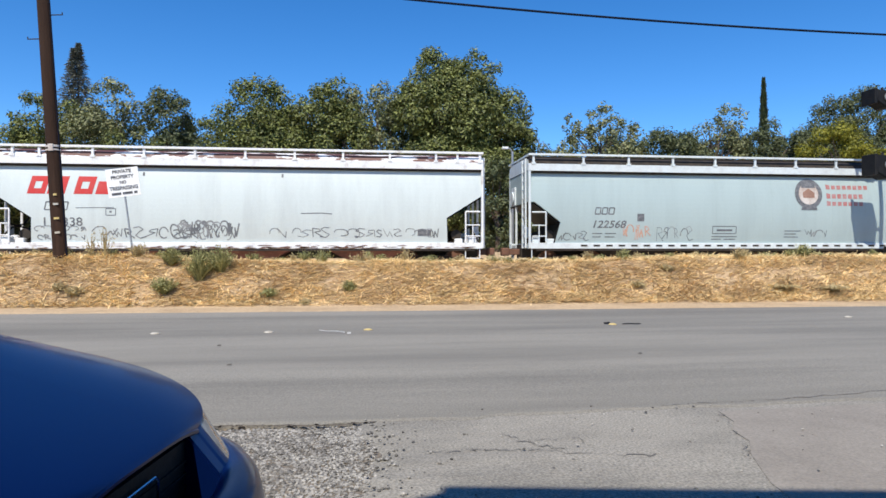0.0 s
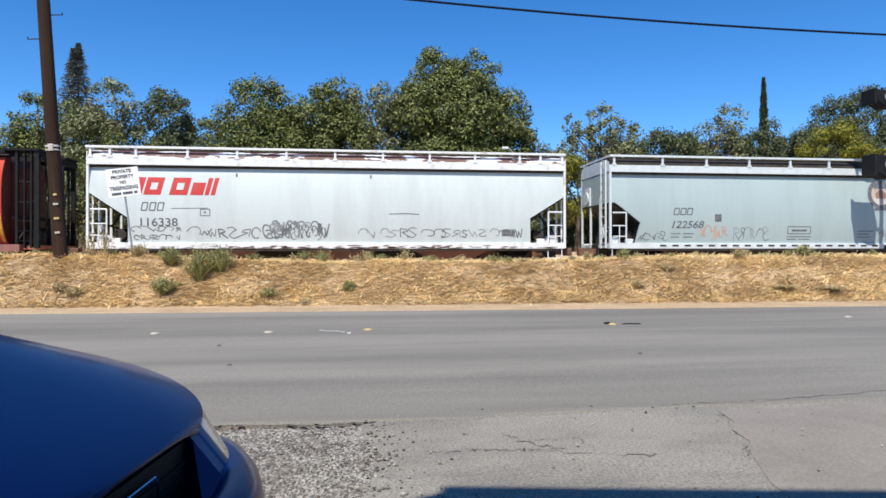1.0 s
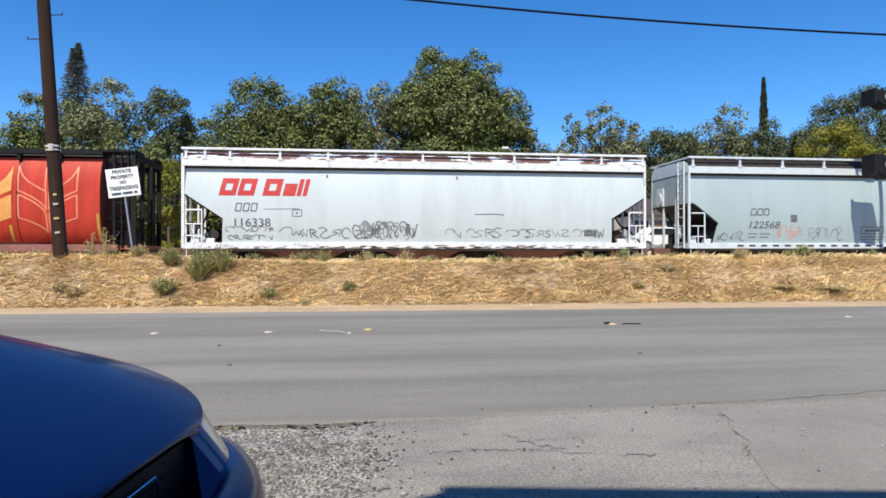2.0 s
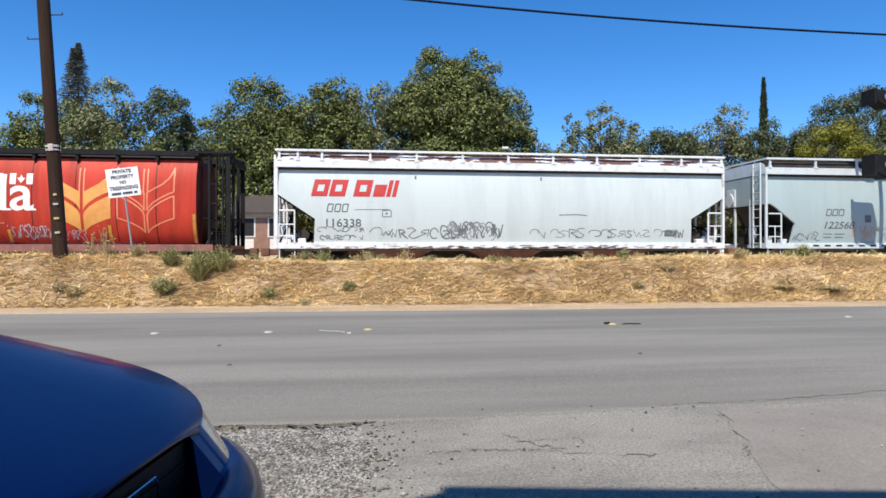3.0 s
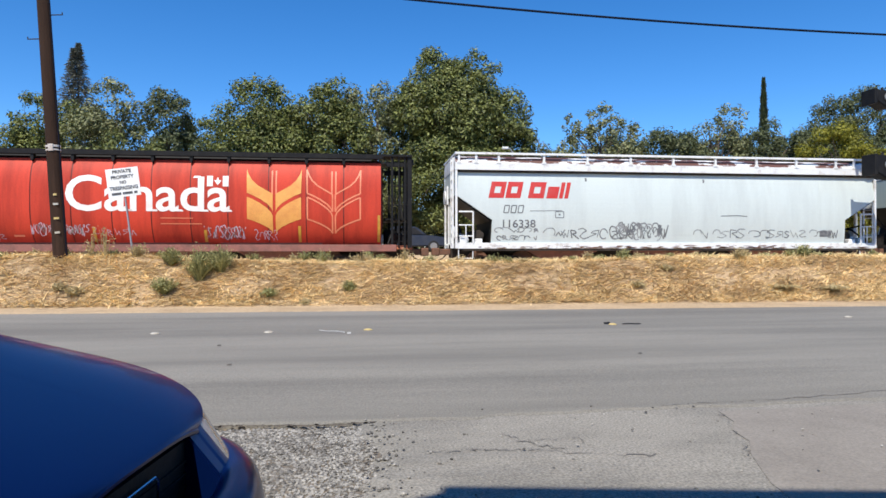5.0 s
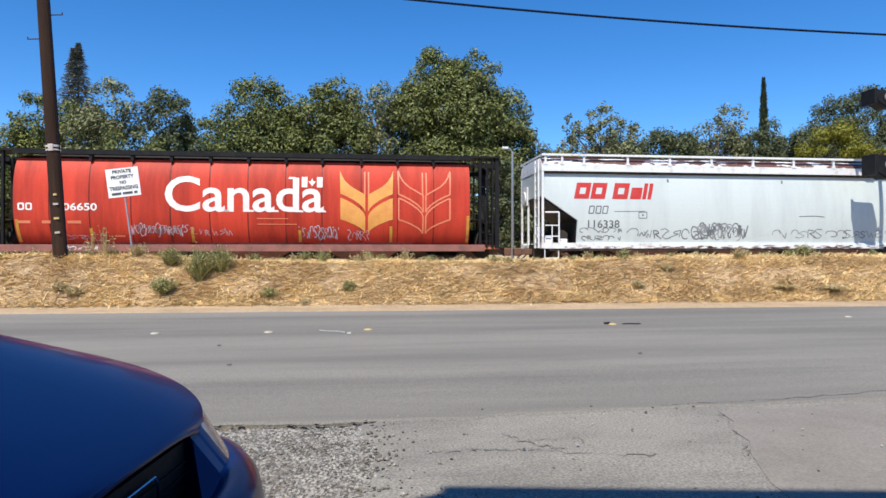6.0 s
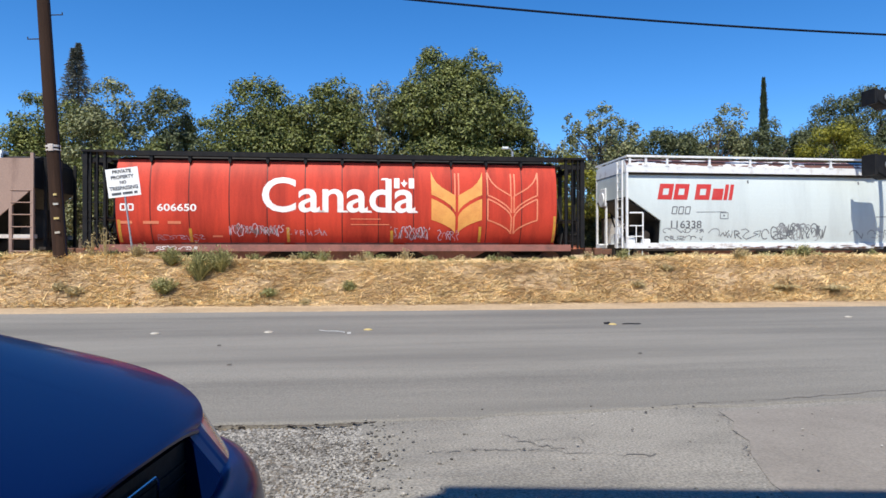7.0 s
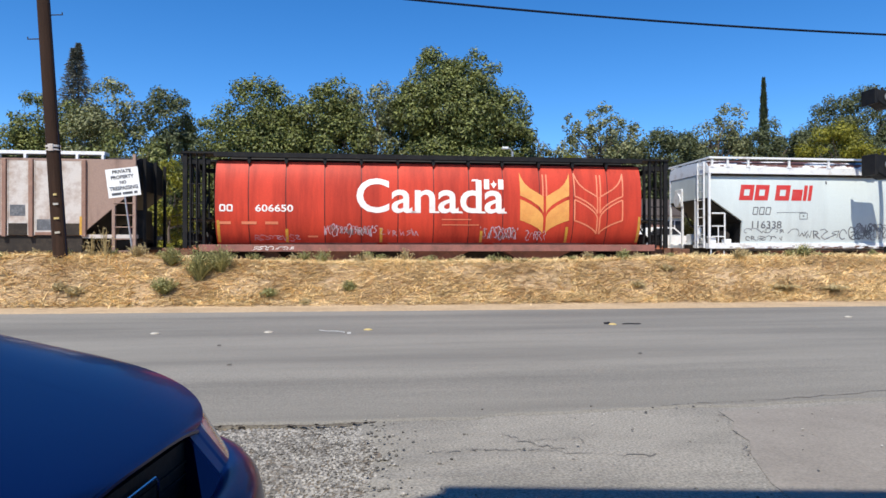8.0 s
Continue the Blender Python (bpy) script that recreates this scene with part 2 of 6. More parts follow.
def thing(name, label, category, m=None, group="", kind=""):
    ob = tagged(new(name), label, category, group, kind)
    ob.empty_display_size = 0.2
    if m is not None:
        ob.matrix_basis = m
    return ob


def raw(name, verts, faces, material, parent=None, smooth=False):
    me = bpy.data.meshes.new(name)
    me.from_pydata(verts, [], faces)
    me.materials.append(material)
    if smooth:
        me.polygons.foreach_set("use_smooth", [True] * len(me.polygons))
    ob = new(name, me)
    ob.parent = parent
    return ob


def lettering(text, x0, x1, z0, z1, material, parent, name="lettering", label="", lay=None, heavy=0.0, shear=0.0):
    """Words in the built-in font, fitted to a rectangle in x and z; lay(x, z) gives the y of the surface that carries them."""
    cu = bpy.data.curves.new("words", "FONT")
    cu.body, cu.offset, cu.shear, cu.resolution_u = text, heavy, shear, 4
    tmp = new("words", cu)
    me = bpy.data.meshes.new_from_object(tmp.evaluated_get(bpy.context.evaluated_depsgraph_get()))
    bpy.data.objects.remove(tmp)
    bm = bmesh.new()
    bm.from_mesh(me)
    xs, ys = [v.co.x for v in bm.verts], [v.co.y for v in bm.verts]
    for v in bm.verts:
        v.co = Vector((x0 + (v.co.x - min(xs)) / (max(xs) - min(xs)) * (x1 - x0), 0, z0 + (v.co.y - min(ys)) / (max(ys) - min(ys)) * (z1 - z0)))
    return laid(bm, z0, z1, material, parent, name, label, lay)


def laid(bm, z0, z1, material, parent, name, label, lay):
    """Cuts flat paintwork into strips and lays it 4 mm before the surface."""
    for k in range(1, int((z1 - z0) / 0.12) + 1):
        bmesh.ops.bisect_plane(bm, geom=bm.verts[:] + bm.edges[:] + bm.faces[:], plane_co=(0, 0, z0 + 0.12 * k), plane_no=(0, 0, 1))
    for v in bm.verts:
        v.co.y += lay(v.co.x, v.co.z) - 0.006
    ob = part(name, bm, material, parent, label)
    return tagged(ob, kind="stuff") if name in ("data_panel", "number", "stencil_patch", "small_print") else ob


def flat(bm, pts):
    bm.faces.new([bm.verts.new((x, 0, z)) for x, z in pts])
    return bm


def stroke(bm, pts, w):
    """A painted stroke of width w along points in x and z."""
    for (xa, za), (xb, zb) in zip(pts, pts[1:]):
        d = math.hypot(xb - xa, zb - za) or 1
        ox, oz = -(zb - za) / d * w / 2, (xb - xa) / d * w / 2
        flat(bm, [(xa + ox, za + oz), (xa - ox, za - oz), (xb - ox, zb - oz), (xb + ox, zb + oz)])
    return bm


def scrawl(x0, x1, z0, z1, material, parent, lay, seed, count, w=0.03, name="graffiti"):
    """Sprayed scribbles with no readable letters: looped strokes side by side."""
    rnd = random.Random(seed)
    bm = bmesh.new()
    for i in range(count):
        cx, cz = x0 + (x1 - x0) * (i + rnd.uniform(0.3, 0.7)) / count, (z0 + z1) / 2
        sx, sz = (x1 - x0) / count * rnd.uniform(0.4, 0.75), (z1 - z0) / 2 * rnd.uniform(0.55, 1.0)
        cz += rnd.uniform(-0.5, 0.5) * ((z1 - z0) / 2 - sz)
        kind, lean = rnd.randrange(4), rnd.uniform(-0.3, 0.3)
        if kind == 0:
            u = [(math.cos(0.5 * j), math.sin(0.5 * j)) for j in range(rnd.randrange(7, 13))]
        elif kind == 1:
            u = [(-0.9, 0.9), (-0.3, -0.9), (0.1, 0.3), (0.5, -0.9), (0.9, 0.8)][:rnd.randrange(3, 6)]
        elif kind == 2:
            u = [(-0.7, -0.9), (-0.6, 0.8), (0.3, 0.7), (0.5, 0.2), (-0.4, 0.0), (0.8, -0.9)]
        else:
            u = [(0.8, 0.8), (0.0, 1.0), (-0.6, 0.5), (0.0, 0.1), (0.6, -0.4), (0.0, -0.9), (-0.9, -0.7)]
        f = rnd.choice((-1, 1))
        stroke(bm, [(cx + sx * (f * a + lean * b), cz + sz * max(-1.0, min(1.0, b + rnd.uniform(-0.1, 0.1)))) for a, b in u], w * rnd.uniform(0.6, 1.3))
    return tagged(laid(bm, z0, z0, material, parent, name, "", lay), kind="stuff")


# ---- ground, road, track ----
def road_edge(x):
    x = max(-30.0, min(30.0, x))
    return 15.52 - 0.035 * x + 0.0006 * x * x


def crest(x):
    return 1.01 + 0.12 * smooth((x - 4) / 7) + 0.18 * smooth((-3.5 - x) / 3)


def smooth(t):
    t = max(0.0, min(1.0, t))
    return t * t * (3 - 2 * t)


def land(x, y):
    """Height of the ground: flat by the road, a bank, the track bed behind it, level land beyond."""
    e = road_edge(x)
    if y < e - 1.3:
        return -0.05
    n = noise.fractal(Vector((x * 0.7, y * 0.7, 0)), 0.9, 2.1, 4)
    near = 0.03 * smooth((y - e) / 0.3) + (crest(x) - 0.04) * (0.8 * smooth((y - e - 0.2) / 1.6) + 0.2 * max(0, min(1, (y - e - 0.2) / 1.6)))
    z = -0.05 + 0.062 * smooth((y - e + 1.3) / 0.3) + near
    z += (0.2 - crest(x)) * smooth((y - 18.6) / 3.6)
    z += 1.1 * smooth((y - 28.5) / 5.5)
    return z + 0.05 * n * smooth((y - e) / 0.5) * (1 - 0.6 * smooth((y - 22) / 4))


def build_ground():
    xs = [-900, -400, -200, -100, -60, -40, -30] + [-24 + 0.25 * i for i in range(193)] + [30, 40, 60, 100, 200, 400, 900]
    ys = [-300, -80, -20, -6, 0, 4, 8, 12, 13.0, 13.4] + [13.6 + 0.12 * i for i in range(75)] + [23, 24, 26, 28, 29, 30, 31, 32, 33, 34, 36, 40, 50, 70, 120, 300, 800, 1800]
    verts = [(x, y, land(x, y)) for y in ys for x in xs]
    w = len(xs)
    faces = [(j * w + i, j * w + i + 1, (j + 1) * w + i + 1, (j + 1) * w + i) for j in range(len(ys) - 1) for i in range(w - 1)]
    g = raw("ground", verts, faces, M_DIRT, smooth=True)
    tagged(g, "dry brown soil with a low grassy bank along the road", "ground", kind="structure")
    return g


def near_edge(x):
    return 5.06 + 0.09 * noise.noise(Vector((x * 1.7, 3, 0))) + 0.05 * noise.noise(Vector((x * 9, 5, 0))) + (0.05 * x if x > 1 else 0) * 0.8


def build_road():
    """One slab of worn asphalt, slightly crowned, with a ragged near edge."""
    xs = [-300, -100, -50, -25] + [-12 + 0.15 * i for i in range(240)] + [30, 60, 120, 300]
    bm = bmesh.new()
    rows = []
    for x in xs:
        a = near_edge(max(-12, min(12, x)))
        b = road_edge(x) - 0.95 + 0.05 * noise.noise(Vector((x * 1.3, 0, 0))) + 0.04 * noise.noise(Vector((x * 6, 0, 0)))
        rows.append([bm.verts.new((x, a, -0.06))] + [bm.verts.new((x, a + (b - a) * t, 0.035 * math.sin(math.pi * t) * 0.6 + (0.0 if 0 < t < 1 else -0.012))) for t in (0, 0.004, 0.1, 0.3, 0.5, 0.7, 0.9, 0.99, 1)] + [bm.verts.new((x, b + 0.02, -0.1))])
    for p, q in zip(rows, rows[1:]):
        for i in range(len(p) - 1):
            bm.faces.new((p[i], q[i], q[i + 1], p[i + 1]))
    return tagged(part("road", bm, M_ASPHALT), "worn grey asphalt road with faint tyre bands", "road", kind="structure")


def build_apron():
    """Older cracked asphalt between the road and the camera; gravel lies beside it."""
    ys = [-30, -10, 0, 1, 2] + [2.5 + 0.04 * i for i in range(78)]
    verts, faces = [], []
    xs_t = (0, 0.004, 0.1, 0.3, 0.6, 1)
    for y in ys:
        x0 = -0.02 + 0.22 * noise.noise(Vector((0, y * 1.3, 7))) + 0.1 * noise.noise(Vector((1, y * 5, 7))) + 0.05 * noise.noise(Vector((1, y * 17, 7))) - 0.12 * smooth((y - 4.6) / 0.4)
        for t in xs_t:
            verts.append((x0 + t * 30, y, -0.045 if t == 0 else -0.014 + 0.004 * noise.noise(Vector((t * 30, y, 0)))))
    w = len(xs_t)
    for j in range(len(ys) - 1):
        for i in range(w - 1):
            faces.append((j * w + i, j * w + i + 1, (j + 1) * w + i + 1, (j + 1) * w + i))
    return tagged(raw("pavement", verts, faces, M_APRON, smooth=True), "old cracked asphalt apron beside the road", "pavement", kind="structure")


def crack(points, w, seed, z, mat=None):
    rnd = random.Random(seed)
    verts, faces = [], []
    pts = []
    for (xa, ya), (xb, yb) in zip(points, points[1:]):
        for k in range(10):
            t = k / 10
            pts.append((xa + (xb - xa) * t + rnd.uniform(-0.03, 0.03), ya + (yb - ya) * t + rnd.uniform(-0.035, 0.035)))
    for i, (x, y) in enumerate(pts):
        h = w * rnd.uniform(0.05, 0.8) ** 1.3 / 2
        verts += [(x - h * 0.4, y - h, z), (x + h * 0.4, y + h, z)]
        if i:
            faces.append((2 * i - 2, 2 * i, 2 * i + 1, 2 * i - 1))
    return tagged(raw("crack", verts, faces, mat or M_CRACK), "dark open crack in the old asphalt", "crack", kind="structure")


def build_track():
    """Ballast, ties and two rails behind the bank."""
    bm = bmesh.new()
    loft(bm, [(22.9, 0.0), (23.9, 0.26), (27.2, 0.26), (28.2, 0.0)], -200, 200)
    bed = part("ballast", bm, M_BALLAST)
    tagged(bed, "grey crushed stone ballast under the track", "ballast", kind="structure")
    for y in (TRACK_Y - 0.75, TRACK_Y + 0.75):
        bm = bmesh.new()
        loft(bm, [(y - 0.07, 0.29), (y + 0.07, 0.29), (y + 0.02, 0.32), (y + 0.015, 0.4), (y + 0.036, 0.415), (y + 0.036, RAIL_Z), (y - 0.036, RAIL_Z), (y - 0.036, 0.415), (y - 0.015, 0.4), (y - 0.02, 0.32)], -200, 200)
        tagged(part("rail", bm, M_RAIL), "worn steel rail spiked to wooden ties", "rail", "rails of the track", "structure")
    bm = bmesh.new()
    box(bm, -0.11, 0.11, TRACK_Y - 1.3, TRACK_Y + 1.3, 0.14, 0.288, 0.01)
    me = mesh_of("tie", bm, M_TIE)
    for i in range(120):
        t = new("tie", me)
        t.parent = bed
        t.location = (-33 + 0.55 * i, 0, 0)


build_ground()
build_road()
build_apron()
crack([(0.44, 4.25), (0.75, 4.27), (1.08, 4.23), (1.4, 4.1), (1.95, 3.98)], 0.022, 1, -0.008)
crack([(1.0, 4.6), (1.08, 4.45), (1.35, 4.15)], 0.024, 2, -0.008)
crack([(1.15, 4.42), (1.5, 4.45), (1.52, 4.2)], 0.02, 4, -0.008)
crack([(2.9, 5.0), (2.75, 4.6), (2.5, 4.0), (2.4, 3.7)], 0.03, 3, -0.003)
crack([(2.5, 5.22), (3.3, 5.3), (4.0, 5.36), (5.2, 5.62)], 0.025, 6, 0.006)
tagged(crack([(-1.5 + 0.2 * k, near_edge(-1.5 + 0.2 * k) - 0.045) for k in range(9)], 0.06, 8, -0.006, M_DARK_SOIL), "dark soil along the broken edge of the road", "soil")


def build_patch():
    """A smoother, browner repair in the apron with a ragged outline."""
    n = 40
    ring = []
    for i in range(n):
        t = i / n * 4
        k, u = int(t), t - int(t)
        ca, cb = ((2.92, 5.02), (1.9, 2.4), (6.5, 2.2), (6.5, 5.25))[k], ((1.9, 2.4), (6.5, 2.2), (6.5, 5.25), (2.92, 5.02))[k]
        x, y = ca[0] + (cb[0] - ca[0]) * u, ca[1] + (cb[1] - ca[1]) * u
        ring.append((x + 0.09 * noise.noise(Vector((x * 2, y * 3, 1))), y + 0.07 * noise.noise(Vector((x * 2, y * 3, 9)))))
    bm = bmesh.new()
    top = [bm.verts.new((x, y, -0.0092)) for x, y in ring]
    low = [bm.verts.new((x, y, -0.03)) for x, y in ring]
    bm.faces.new(top)
    for i in range(n):
        bm.faces.new((top[i], low[i], low[(i + 1) % n], top[(i + 1) % n]))
    return tagged(part("pavement", bm, M_PATCH), "smoother brownish asphalt patch in the old apron", "pavement", kind="structure")


build_patch()
build_track()


# ---- the train ----
SIDE = 1.6
TRAIN = []
WHEELS = []


def flat_side(x, z):
    """The side sheets bow out a little like a barrel."""
    return -SIDE - 0.055 + 0.078 * (z - 2.4) ** 2


def bowed(bm):
    """Cuts a straight side into strips and gives it the bow."""
    for k in range(1, 17):
        bmesh.ops.bisect_plane(bm, geom=bm.verts[:] + bm.edges[:] + bm.faces[:], plane_co=(0, 0, 1.2 + 0.17 * k), plane_no=(0, 0, 1))
    for v in bm.verts:
        if abs(v.co.y) > SIDE - 0.05:
            v.co.y -= math.copysign(1, v.co.y) * (flat_side(0, v.co.z) + SIDE)


def running_gear(car, truck_x):
    """Two trucks of two wheelsets with side frames, and a coupler at each end."""
    for sx in (-1, 1):
        for y in (-1.0, 1.0):
            bm = bmesh.new()
            prism(bm, [(-1.15, 0.3), (-0.9, 0.3), (-0.45, 0.2), (0.45, 0.2), (0.9, 0.3), (1.15, 0.3), (1.15, 0.6), (0.9, 0.64), (0.45, 0.72), (-0.45, 0.72), (-0.9, 0.64), (-1.15, 0.6)], y - 0.09, y + 0.09)
            bmesh.ops.translate(bm, verts=bm.verts, vec=(sx * truck_x, 0, 0))
            part("truck_frame", bm, M_UNDER, car)
        for dx in (-0.88, 0.88):
            bm = bmesh.new()
            for y in (-0.75, 0.75):
                rod(bm, (0, y - 0.065, 0), (0, y + 0.065, 0), 0.455, n=28)
                rod(bm, (0, y - 0.09, 0), (0, y + 0.09, 0), 0.14, n=14)
            rod(bm, (0, -1.1, 0), (0, 1.1, 0), 0.085, n=12)
            w = part("wheelset", bm, M_RUST, car, "rusty steel wheelset")
            WHEELS.append((w, sx * truck_x + dx))


def couplers(car, end):
    for s in (-1, 1):
        bm = bmesh.new()
        a, b = sorted((s * (end - 0.3), s * (end + 0.52)))
        box(bm, a, b, -0.12, 0.12, 0.74, 0.98, 0.03)
        a, b = sorted((s * (end + 0.42), s * (end + 0.74)))
        box(bm, a, b, -0.2, 0.14, 0.7, 1.02, 0.05)
        part("coupler", bm, M_RUST, car, "rusty cast coupler")
        bm = bmesh.new()
        pipe(bm, [(s * end, 0.35, 0.85), (s * (end + 0.25), 0.38, 0.6), (s * (end + 0.5), 0.3, 0.5), (s * (end + 0.7), 0.2, 0.55)], 0.025)
        part("brake_hose", bm, M_BLACK, car)


def hopper_bays(car, half, mat):
    for cx in (-half * 0.5, 0, half * 0.5):
        bm = bmesh.new()
        w = half * 0.23
        a = [bm.verts.new(v) for v in ((cx - w, -1.3, 1.2), (cx + w, -1.3, 1.2), (cx + w, 1.3, 1.2), (cx - w, 1.3, 1.2))]
        b = [bm.verts.new(v) for v in ((cx - 0.35, -0.7, 0.35), (cx + 0.35, -0.7, 0.35), (cx + 0.35, 0.7, 0.35), (cx - 0.35, 0.7, 0.35))]
        for i in range(4):
            bm.faces.new((a[i], a[(i + 1) % 4], b[(i + 1) % 4], b[i]))
        bm.faces.new(b)
        bm.faces.new(a[::-1])
        part("hopper", bm, mat, car)
        bm = bmesh.new()
        box(bm, cx - 0.5, cx + 0.5, -0.95, 0.95, 0.28, 0.38, 0.02)
        part("outlet_gate", bm, M_UNDER, car)


def covered_hopper(label, x0, half, body_mat, frame_mat, roof_mat, hole_l, hole_r, posts):
    """A flat-sided covered hopper: body with cut-away ends, roof, railing, sills, end posts and ladders."""
    car = thing("freight_car", label, "train car", pose(x0, TRACK_Y, RAIL_Z), "cars of the train")
    bm = bmesh.new()
    right = [(half - dx, z) for dx, z in hole_r]
    left = [(-half + dx, z) for dx, z in hole_l]
    prism(bm, [(-half, 4.0)] + left + right[::-1] + [(half, 4.0)], -SIDE, SIDE)
    bowed(bm)
    part("body", bm, body_mat, car)
    # narrow weld seams on the side sheets
    for k in range(1, 7):
        x = -half + 2 * half * k / 7 + 0.12 * (k % 2)
        if abs(x) < half - 1.7:
            bm = bmesh.new()
            box(bm, x - 0.012, x + 0.012, -SIDE - 0.004, -SIDE + 0.02, 1.24, 3.85)
            bowed(bm)
            part("seam", bm, body_mat, car)
    bm = bmesh.new()
    loft(bm, [(-1.64, 3.93), (1.64, 3.93), (1.635, 4.17), (1.56, 4.36), (1.3, 4.46), (0, 4.48), (-1.3, 4.46), (-1.56, 4.36), (-1.635, 4.17)], -half, half)
    part("roof", bm, roof_mat, car, "roof with flaking paint" if roof_mat is M_ROOF_RUST else "")
    bm = bmesh.new()
    loft(bm, [(-1.66, 3.925), (-1.63, 3.925), (-1.63, 4.19), (-1.66, 4.19)], -half, half)
    part("eave", bm, frame_mat, car)
    # dark strip set in for the shade line below the eave
    bm = bmesh.new()
    box(bm, -half + 0.02, half - 0.02, -SIDE + 0.03, -SIDE + 0.25, 3.845, 3.925)
    part("eave_shade", bm, M_UNDER, car, "dark strip standing for the shade under the eave")
    # linings where the body is cut away at the ends, black for the shade inside
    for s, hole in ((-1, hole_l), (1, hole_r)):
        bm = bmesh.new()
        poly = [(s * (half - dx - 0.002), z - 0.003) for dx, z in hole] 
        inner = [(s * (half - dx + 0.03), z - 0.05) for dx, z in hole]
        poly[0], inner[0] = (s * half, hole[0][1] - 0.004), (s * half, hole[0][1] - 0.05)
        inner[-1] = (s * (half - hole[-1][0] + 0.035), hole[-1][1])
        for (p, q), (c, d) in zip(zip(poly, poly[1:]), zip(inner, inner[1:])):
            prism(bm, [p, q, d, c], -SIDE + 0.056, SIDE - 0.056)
        part("slope_sheet", bm, M_BLACK, car, "sloping end sheet coloured black for the shade inside")
    bm = bmesh.new()
    loft(bm, [(-0.45, 4.47), (0.45, 4.47), (0.4, 4.56), (-0.4, 4.56)], -half + 0.8, half - 0.8)
    part("hatch_cover", bm, roof_mat, car)
    for s in (-1, 1):
        bm = bmesh.new()
        loft(bm, [(s * 1.66 - 0.05, 4.5), (s * 1.66 + 0.05, 4.5), (s * 1.66 + 0.05, 4.575), (s * 1.66 - 0.05, 4.575)], -half - 0.02, half)
        part("railing", bm, frame_mat, car)
        bm = bmesh.new()
        box(bm, -half, half, s * 0.9 - 0.22, s * 0.9 + 0.22, 4.5, 4.54)
        part("running_board", bm, M_UNDER, car)
        for x in posts:
            bm = bmesh.new()
            box(bm, x - 0.04, x + 0.04, s * 1.64 - 0.03, s * 1.64 + 0.03, 4.17, 4.5)
            box(bm, x - 0.08, x + 0.08, s * 1.63 - 0.05, s * 1.63 + 0.05, 4.17, 4.24)
            part("post", bm, frame_mat, car)
        bm = bmesh.new()
        y0, y1 = (-1.62, -1.35) if s < 0 else (1.35, 1.62)
        box(bm, -half, half, y0, y1, 0.98, 1.2, 0.012)
        part("side_sill", bm, frame_mat, car)
        bm = bmesh.new()
        box(bm, -half + 0.3, half - 0.3, s * 1.5 - 0.1, s * 1.5 + 0.1, 0.9, 0.978)
        part("sill_flange", bm, M_UNDER, car)
    bm = bmesh.new()
    box(bm, -half, half, -0.35, 0.35, 0.62, 1.15)
    part("centre_sill", bm, M_UNDER, car)
    for s in (-1, 1):
        e = s * half
        bm = bmesh.new()
        a, b = sorted((e - s * 0.02, e - s * 0.75))
        box(bm, a, b, -1.35, 1.35, 1.02, 1.14)
        part("end_platform", bm, frame_mat, car)
        for y in (-1.6, -0.55, 0.55, 1.6):
            bm = bmesh.new()
            a, b = sorted((e + s * 0.012, e - s * 0.07))
            box(bm, a, b, y - 0.045, y + 0.045, 1.0, 4.2 if abs(y) > 1 else 3.0, 0.01)
            part("end_post", bm, frame_mat, car)
        # white cap over the roof end and a cross rail above it
        bm = bmesh.new()
        x0c, x1c = sorted((e + s * 0.004, e + s * 0.016))
        loft(bm, [(-1.6, 3.95), (1.6, 3.95), (1.6, 4.17), (1.52, 4.33), (1.28, 4.43), (0, 4.45), (-1.28, 4.43), (-1.52, 4.33), (-1.6, 4.17)], x0c, x1c)
        part("end_cap", bm, frame_mat, car)
        bm = bmesh.new()
        x0c, x1c = sorted((e + s * 0.02, e - s * 0.06))
        box(bm, x0c, x1c, -1.6, 1.6, 4.505, 4.57)
        for y in (-0.9, 0.0, 0.9):
            box(bm, x0c + 0.01, x1c - 0.01, y - 0.03, y + 0.03, 4.4, 4.51)
        part("end_rail", bm, frame_mat, car)
        # dark air reservoir, pipework and lever rods over the platform
        bm = bmesh.new()
        pipe(bm, [(e - s * 0.1, -1.3, 1.22), (e - s * 0.3, -0.7, 1.75), (e - s * 0.25, 0.2, 1.9), (e - s * 0.35, 0.9, 2.5)], 0.035)
        pipe(bm, [(e - s * 0.15, -1.2, 1.95), (e - s * 0.5, 0.3, 1.7), (e - s * 0.6, 1.3, 1.3)], 0.03)
        rod(bm, (e - s * 0.95, -1.15, 1.5), (e - s * 0.95, 1.0, 1.5), 0.2, n=14)
        part("brake_piping", bm, M_UNDER, car)
        for xa, xb, ya, yb, za, zb in ((0.2, 0.5, -1.3, -0.95, 1.14, 1.42), (0.75, 1.05, -1.45, -1.2, 1.14, 1.36), (0.05, 0.22, -0.7, -0.35, 1.4, 1.85)):
            bm = bmesh.new()
            box(bm, *sorted((e - s * xa, e - s * xb)), ya, yb, za, zb, 0.04)
            part("valve_box", bm, frame_mat, car)
        # ladder on the end wall
        bm = bmesh.new()
        for y in (-1.38, -0.9):
            box(bm, min(e + s * 0.04, e + s * 0.1), max(e + s * 0.04, e + s * 0.1), y - 0.02, y + 0.02, 1.0, 4.4)
        for k in range(10):
            rod(bm, (e + s * 0.07, -1.38, 1.2 + 0.34 * k), (e + s * 0.07, -0.9, 1.2 + 0.34 * k), 0.016, n=6)
        part("ladder", bm, frame_mat, car)
        # square side grab frame with steps
        bm = bmesh.new()
        a, b = e - s * 0.12, e - s * 0.66
